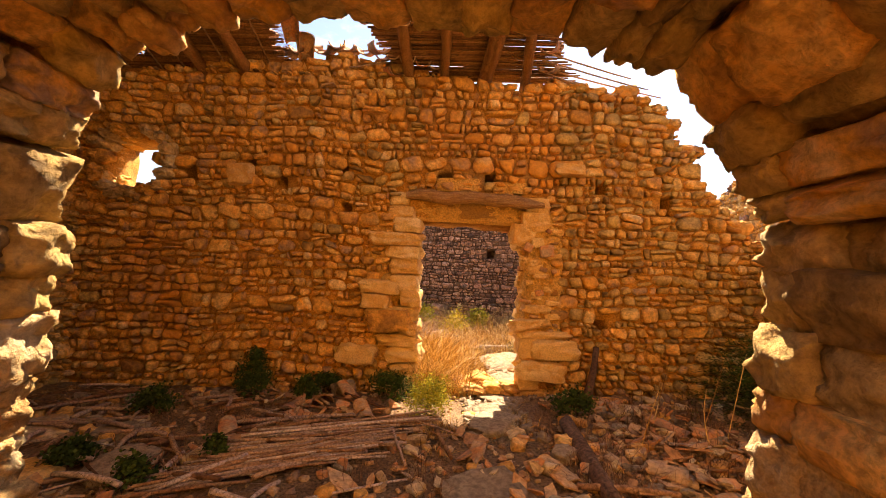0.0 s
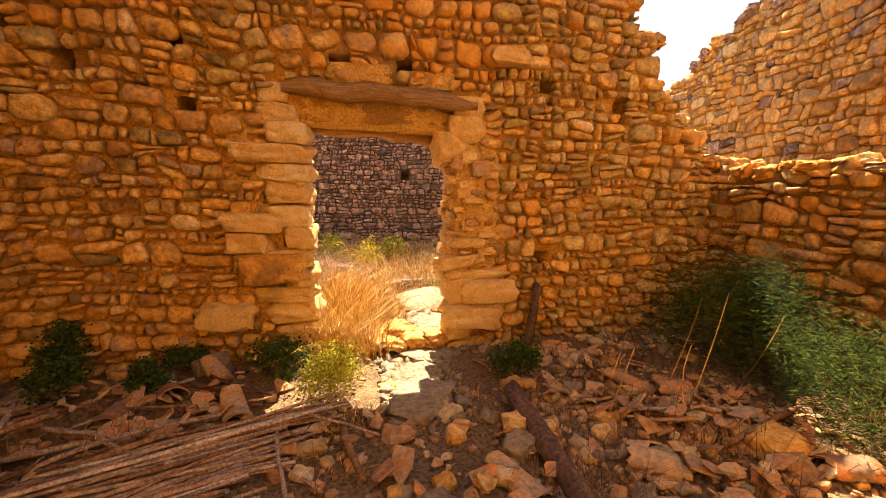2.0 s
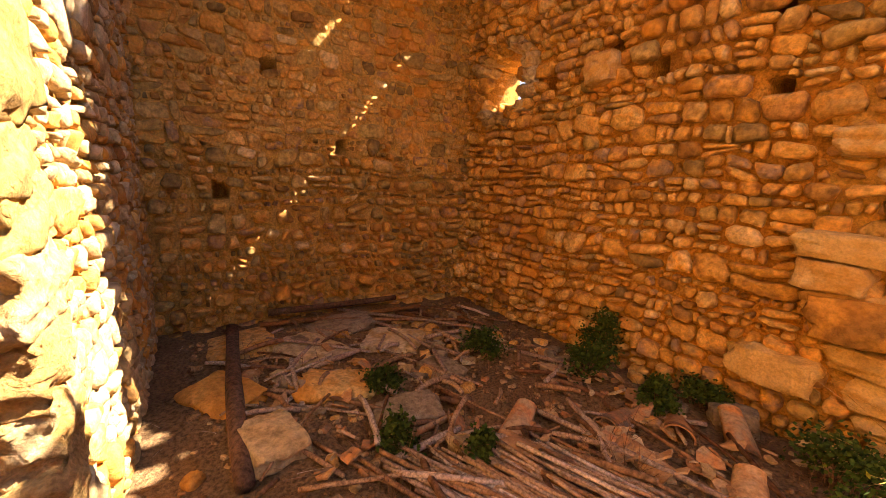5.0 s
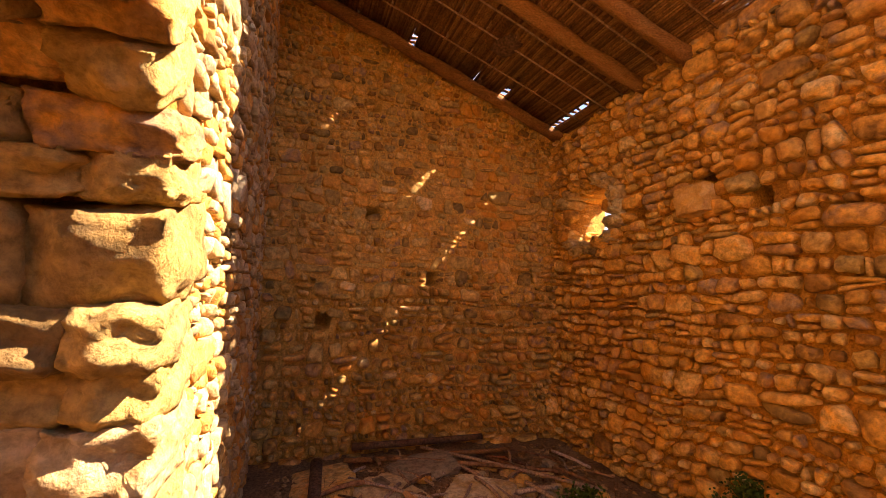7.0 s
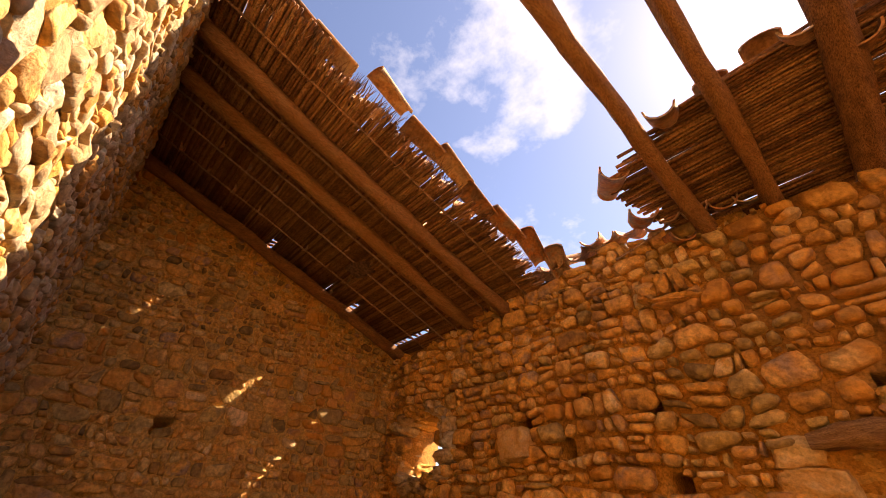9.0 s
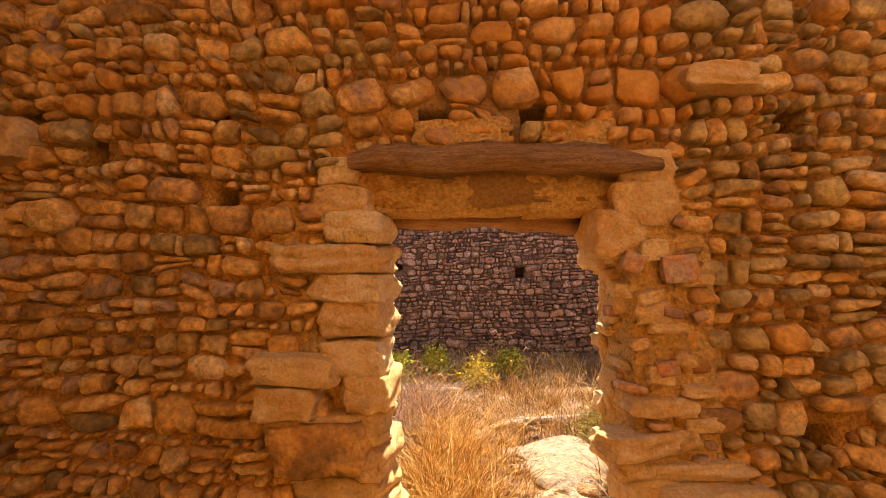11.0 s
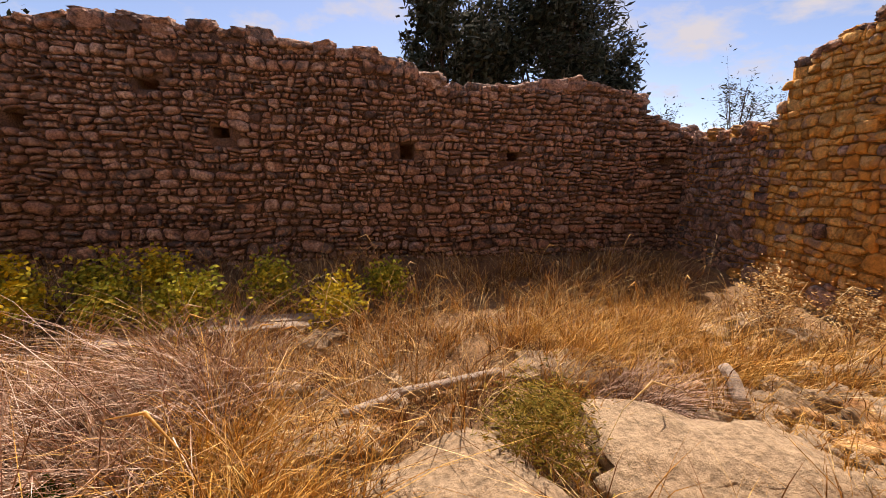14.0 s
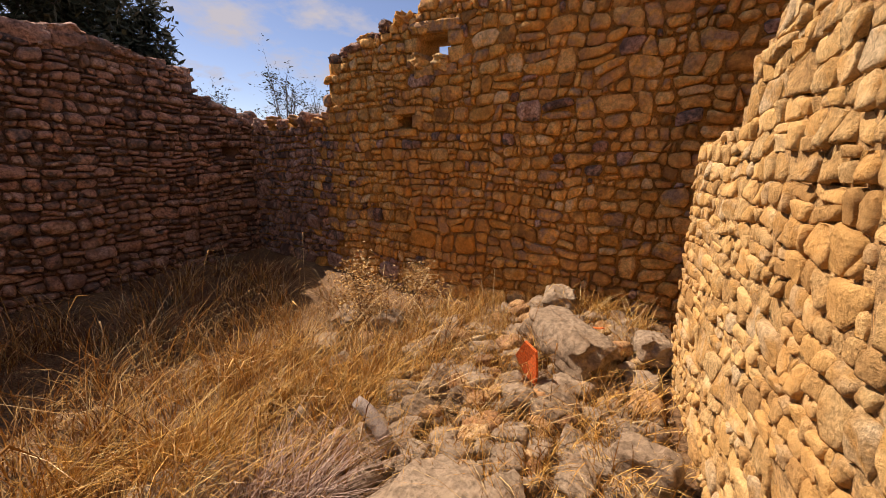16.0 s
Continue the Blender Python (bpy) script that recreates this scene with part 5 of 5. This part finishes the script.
for x, y, sx, sy, n in ((4.3, 6.0, .7, .6, 90), (3.4, 6.5, .6, .6, 50), (5.0, 6.8, .6, .8, 40), (3.2, 7.2, .4, .3, 20), (1.6, 6.2, .6, .5, 14), (.3, 6.3, .8, .6, 14), (3.9, 7.9, .8, .6, 18)):
    for k in range(n):
        px, py, q = x + rr.gauss(0, sx * .7), y + rr.gauss(0, sy * .7), rr.uniform(.05, .2)
        if not 5.45 < py < 11 or px > 5.6:
            continue
        thing("courtyard_stone", rr.choice(RUBBLE), placed(lay(px, py, q * .2), (q * rr.uniform(.9, 1.6), q, q * rr.uniform(.5, .85)), (rr.uniform(-25, 25), rr.uniform(-25, 25), rr.uniform(0, 360))), "rough pale stone in the collapsed rubble heap", "stone", "courtyard rubble")
orange = sherd("orange_tile", 12, ORANGE_CLAY, 0.16)
thing("orange_tile", orange, placed(lay(4.12, 6.42, 0.18), (1.45, 1.45, 1.3), (70, 50, 25)), "bright orange broken tile propped on pale stones", "tile")
thing("orange_tile", orange, placed(lay(4.75, 5.95, 0.14), (.6, .6, .6), (15, 10, 80)), "small orange tile fragment on the rubble heap", "tile")
floor_stick("fallen_log", (.74, 7.74), (1.66, 7.98), 0.045, GREYWOOD, "bleached grey log lying in dry grass", "log", "", 0.04, 10, 0.15, 0, 12)
for a, b in (((.4, 7.62, .02), (.8, 7.7, .04)), ((3.15, 7.12, .06), (3.25, 7.4, .2))):
    floor_stick("broken_plank", a, b, 0.05, GREYWOOD, "broken grey piece of weathered wood in the grass", "wood", "", 0.0, 6, 0.3, 0, 3)
plank = lump("plank", 81, GREYWOOD, 6, 0.97, 0.03)
for x, y, l, rz, lift in ((-.6, 9.2, 1.3, 4, .08), (-.4, 9.35, 1.1, 2, .11), (-1.5, 9.1, .7, 6, .06)):
    thing("plank", plank, placed(lay(x, y, lift), (l, .16, .035), (4, 1, rz)), "grey weathered plank lying in the grass", "plank", "grey planks")

def field(n, x0, x1, y0, y1, keep=None):
    out = []
    while len(out) < n:
        x, y = gr.uniform(x0, x1), gr.uniform(y0, y1)
        if (keep is None or keep(x, y)) and not (abs(x - 2.35) < .6 and abs(y - 6.7) < .42) and not (abs(x - 1.0) < .34 and 5.4 < y < 7.3):
            out.append((x, y))
    return out


grass("golden_grass", [(x, y, 36, gr.uniform(.3, .7), .26, gr.uniform(-.55, .55), gr.uniform(-.5, .3)) for x, y in field(310, -3.5, 5.6, 5.9, 11.4, lambda x, y: not (x > 2.8 and y < 7))], STRAW, 11, "golden dry grass over the courtyard ground", 0.0075)
grass("golden_grass", [(x, y, 40, gr.uniform(.15, .38), .3, gr.uniform(-.7, .7), gr.uniform(-.6, .4)) for x, y in field(420, -3.0, 5.6, 5.6, 9.5, None)], STRAW, 17, "short golden dry grass between courtyard stones")
grass("grey_grass", [(x, y, 84, gr.uniform(.6, 1.0), .3, gr.uniform(-.7, .2), -.45) for x, y in field(64, -2.2, -.3, 6.5, 8.2)], ASH, 12, "grey-mauve dry brush lying over to one side")
grass("orange_grass", [(x, y, 90, gr.uniform(.35, .55), .3, gr.uniform(-.1, .6), -.2) for x, y in field(46, 1.9, 4.0, 7.4, 9.0)] + [(x, y, 70, .45, .25, .1, -.2) for x, y in field(12, -.2, .75, 5.7, 6.9)], RUST, 13, "orange dry grass in thick bent tufts")
grass("brown_grass", [(x, y, 40, gr.uniform(.25, .5), .3, gr.uniform(-.2, .2), gr.uniform(-.2, .2)) for x, y in field(120, -4, 6.3, 9.8, 11.9)], BROWN, 14, "brown dead weeds along the shaded wall foot")
grass("brown_brush", [(x, y, 46, gr.uniform(.25, .5), .25, gr.uniform(-.4, .4), gr.uniform(-.4, .2)) for x, y in field(70, -2.4, 2.6, 5.7, 9.0)], BROWN, 18, "brown dead brush tangled between courtyard stones", 0.005)
grass("heap_grass", [(x, y, 34, gr.uniform(.15, .4), .25, gr.uniform(-.3, .3), gr.uniform(-.3, .3)) for x, y in field(240, 2.8, 5.8, 5.5, 7.8)], RUST, 15, "dry grass between the stones of the rubble heap")
grass("pale_straw", [(2.45 + gr.uniform(-.3, .25), 7.5 + gr.uniform(-.2, .2), 110, .4, .18, .5, -.5) for _ in range(7)], GREY_CANE, 16, "pale straw lying over a boulder")
for k, (x, y, w, h) in enumerate(((-2.6, 9.5, .35, .65), (-1.85, 9.5, .3, .6), (-1.0, 9.35, .38, .65), (.3, 9.4, .4, .65), (-1.4, 9.5, .2, .5), (-5.0, 10.2, .7, .7), (-4.2, 10.0, .45, .6), (-3.2, 8.1, .3, .5), (-4.0, 9.2, .5, .55), (-3.0, 9.9, .4, .8), (-2.2, 10.1, .4, .7), (-.4, 9.8, .4, .7), (-1.6, 10.0, .35, .8), (.9, 9.9, .35, .55))):
    bush("yellow_weed", (x, y), (w * .85, w * .85, h * .9), 900, .036, LIME if k % 3 else FLOWER, BROWN, 60 + k, "yellow-green flowering weed before the dark wall", "weed", clumps=20, long=1.8)
bush("green_weed", (-.72, 6.75), (.18, .18, .4), 1500, .01, FERN, BROWN, 80, "slim green weed among grey brush", "weed", clumps=14, long=5)
bush("olive_weed", (1.55, 7.05), (.36, .34, .42), 3600, .009, GOLDEN_GREEN, STRAW, 81, "olive and gold feathery weed beside boulders", "weed", clumps=34, long=6)
bush("dry_shrub", (5.0, 8.45), (.4, .35, .75), 2400, .016, STRAW, BROWN, 82, "straw-coloured dry shrub at the wall foot", "shrub", clumps=22, long=3)
bush("dry_shrub", (5.6, 8.0), (.4, .3, .6), 1500, .014, STRAW, BROWN, 83, "straw-coloured dry shrub at the wall foot", "shrub", clumps=18, long=3)
for k in range(34):
    x, y = gr.uniform(-1.5, 5.6), gr.uniform(6.2, 10)
    z, h = ground_height(x, y), gr.uniform(.5, .95)
    lx, ly = gr.uniform(-.25, .3), gr.uniform(-.2, .1)
    thing("grass_stalk", rod("grass_stalk", [(x, y, z), (x + lx * .3, y + ly * .3, z + h * .5), (x + lx * .7, y + ly * .7, z + h * .85), (x + lx * 1.1, y + ly * 1.1, z + h), (x + lx * 1.6, y + ly * 1.6, z + h * .97)], [.0022, .002, .0018, .006, .001], STRAW, 5), Matrix(), "tall dry grass stalk with a drooping seed head", "grass stalk", "grass stalks")

# ---- trees beyond the walls ----
tree("carob_tree", (3.6, 17.5), 6.6, 1.7, 9000, .125, 1, "dark grey-green evergreen tree behind the stone wall")
tree("carob_tree", (6.6, 17.8), 7.4, 2.2, 14000, .125, 2, "broad dark evergreen tree behind the stone wall")
tree("carob_tree", (8.8, 18.2), 6.0, 1.5, 7000, .125, 3, "dark evergreen tree behind the stone wall")
tree("olive_tree", (-9.0, 18.5), 4.8, 2.1, 9000, .12, 4, "grey-green olive tree beyond the side wall")
tree("olive_tree", (-11.8, 19), 4.6, 1.9, 5000, .11, 5, "grey-green olive tree beyond the side wall")
tree("bare_tree", (19.3, 22.0), 6.4, 1.7, 1800, .09, 6, "half-bare small tree beyond the wall corner", 0.6, 0.1)
tree("bare_tree", (23.3, 22.5), 5.2, 1.6, 1500, .09, 7, "half-bare small tree beyond the wall corner", 0.6, 0.1)
tree("bare_tree", (17.0, 25.0), 5.0, 1.6, 1200, .09, 8, "half-bare small tree beyond the wall corner", 0.6, 0.1)
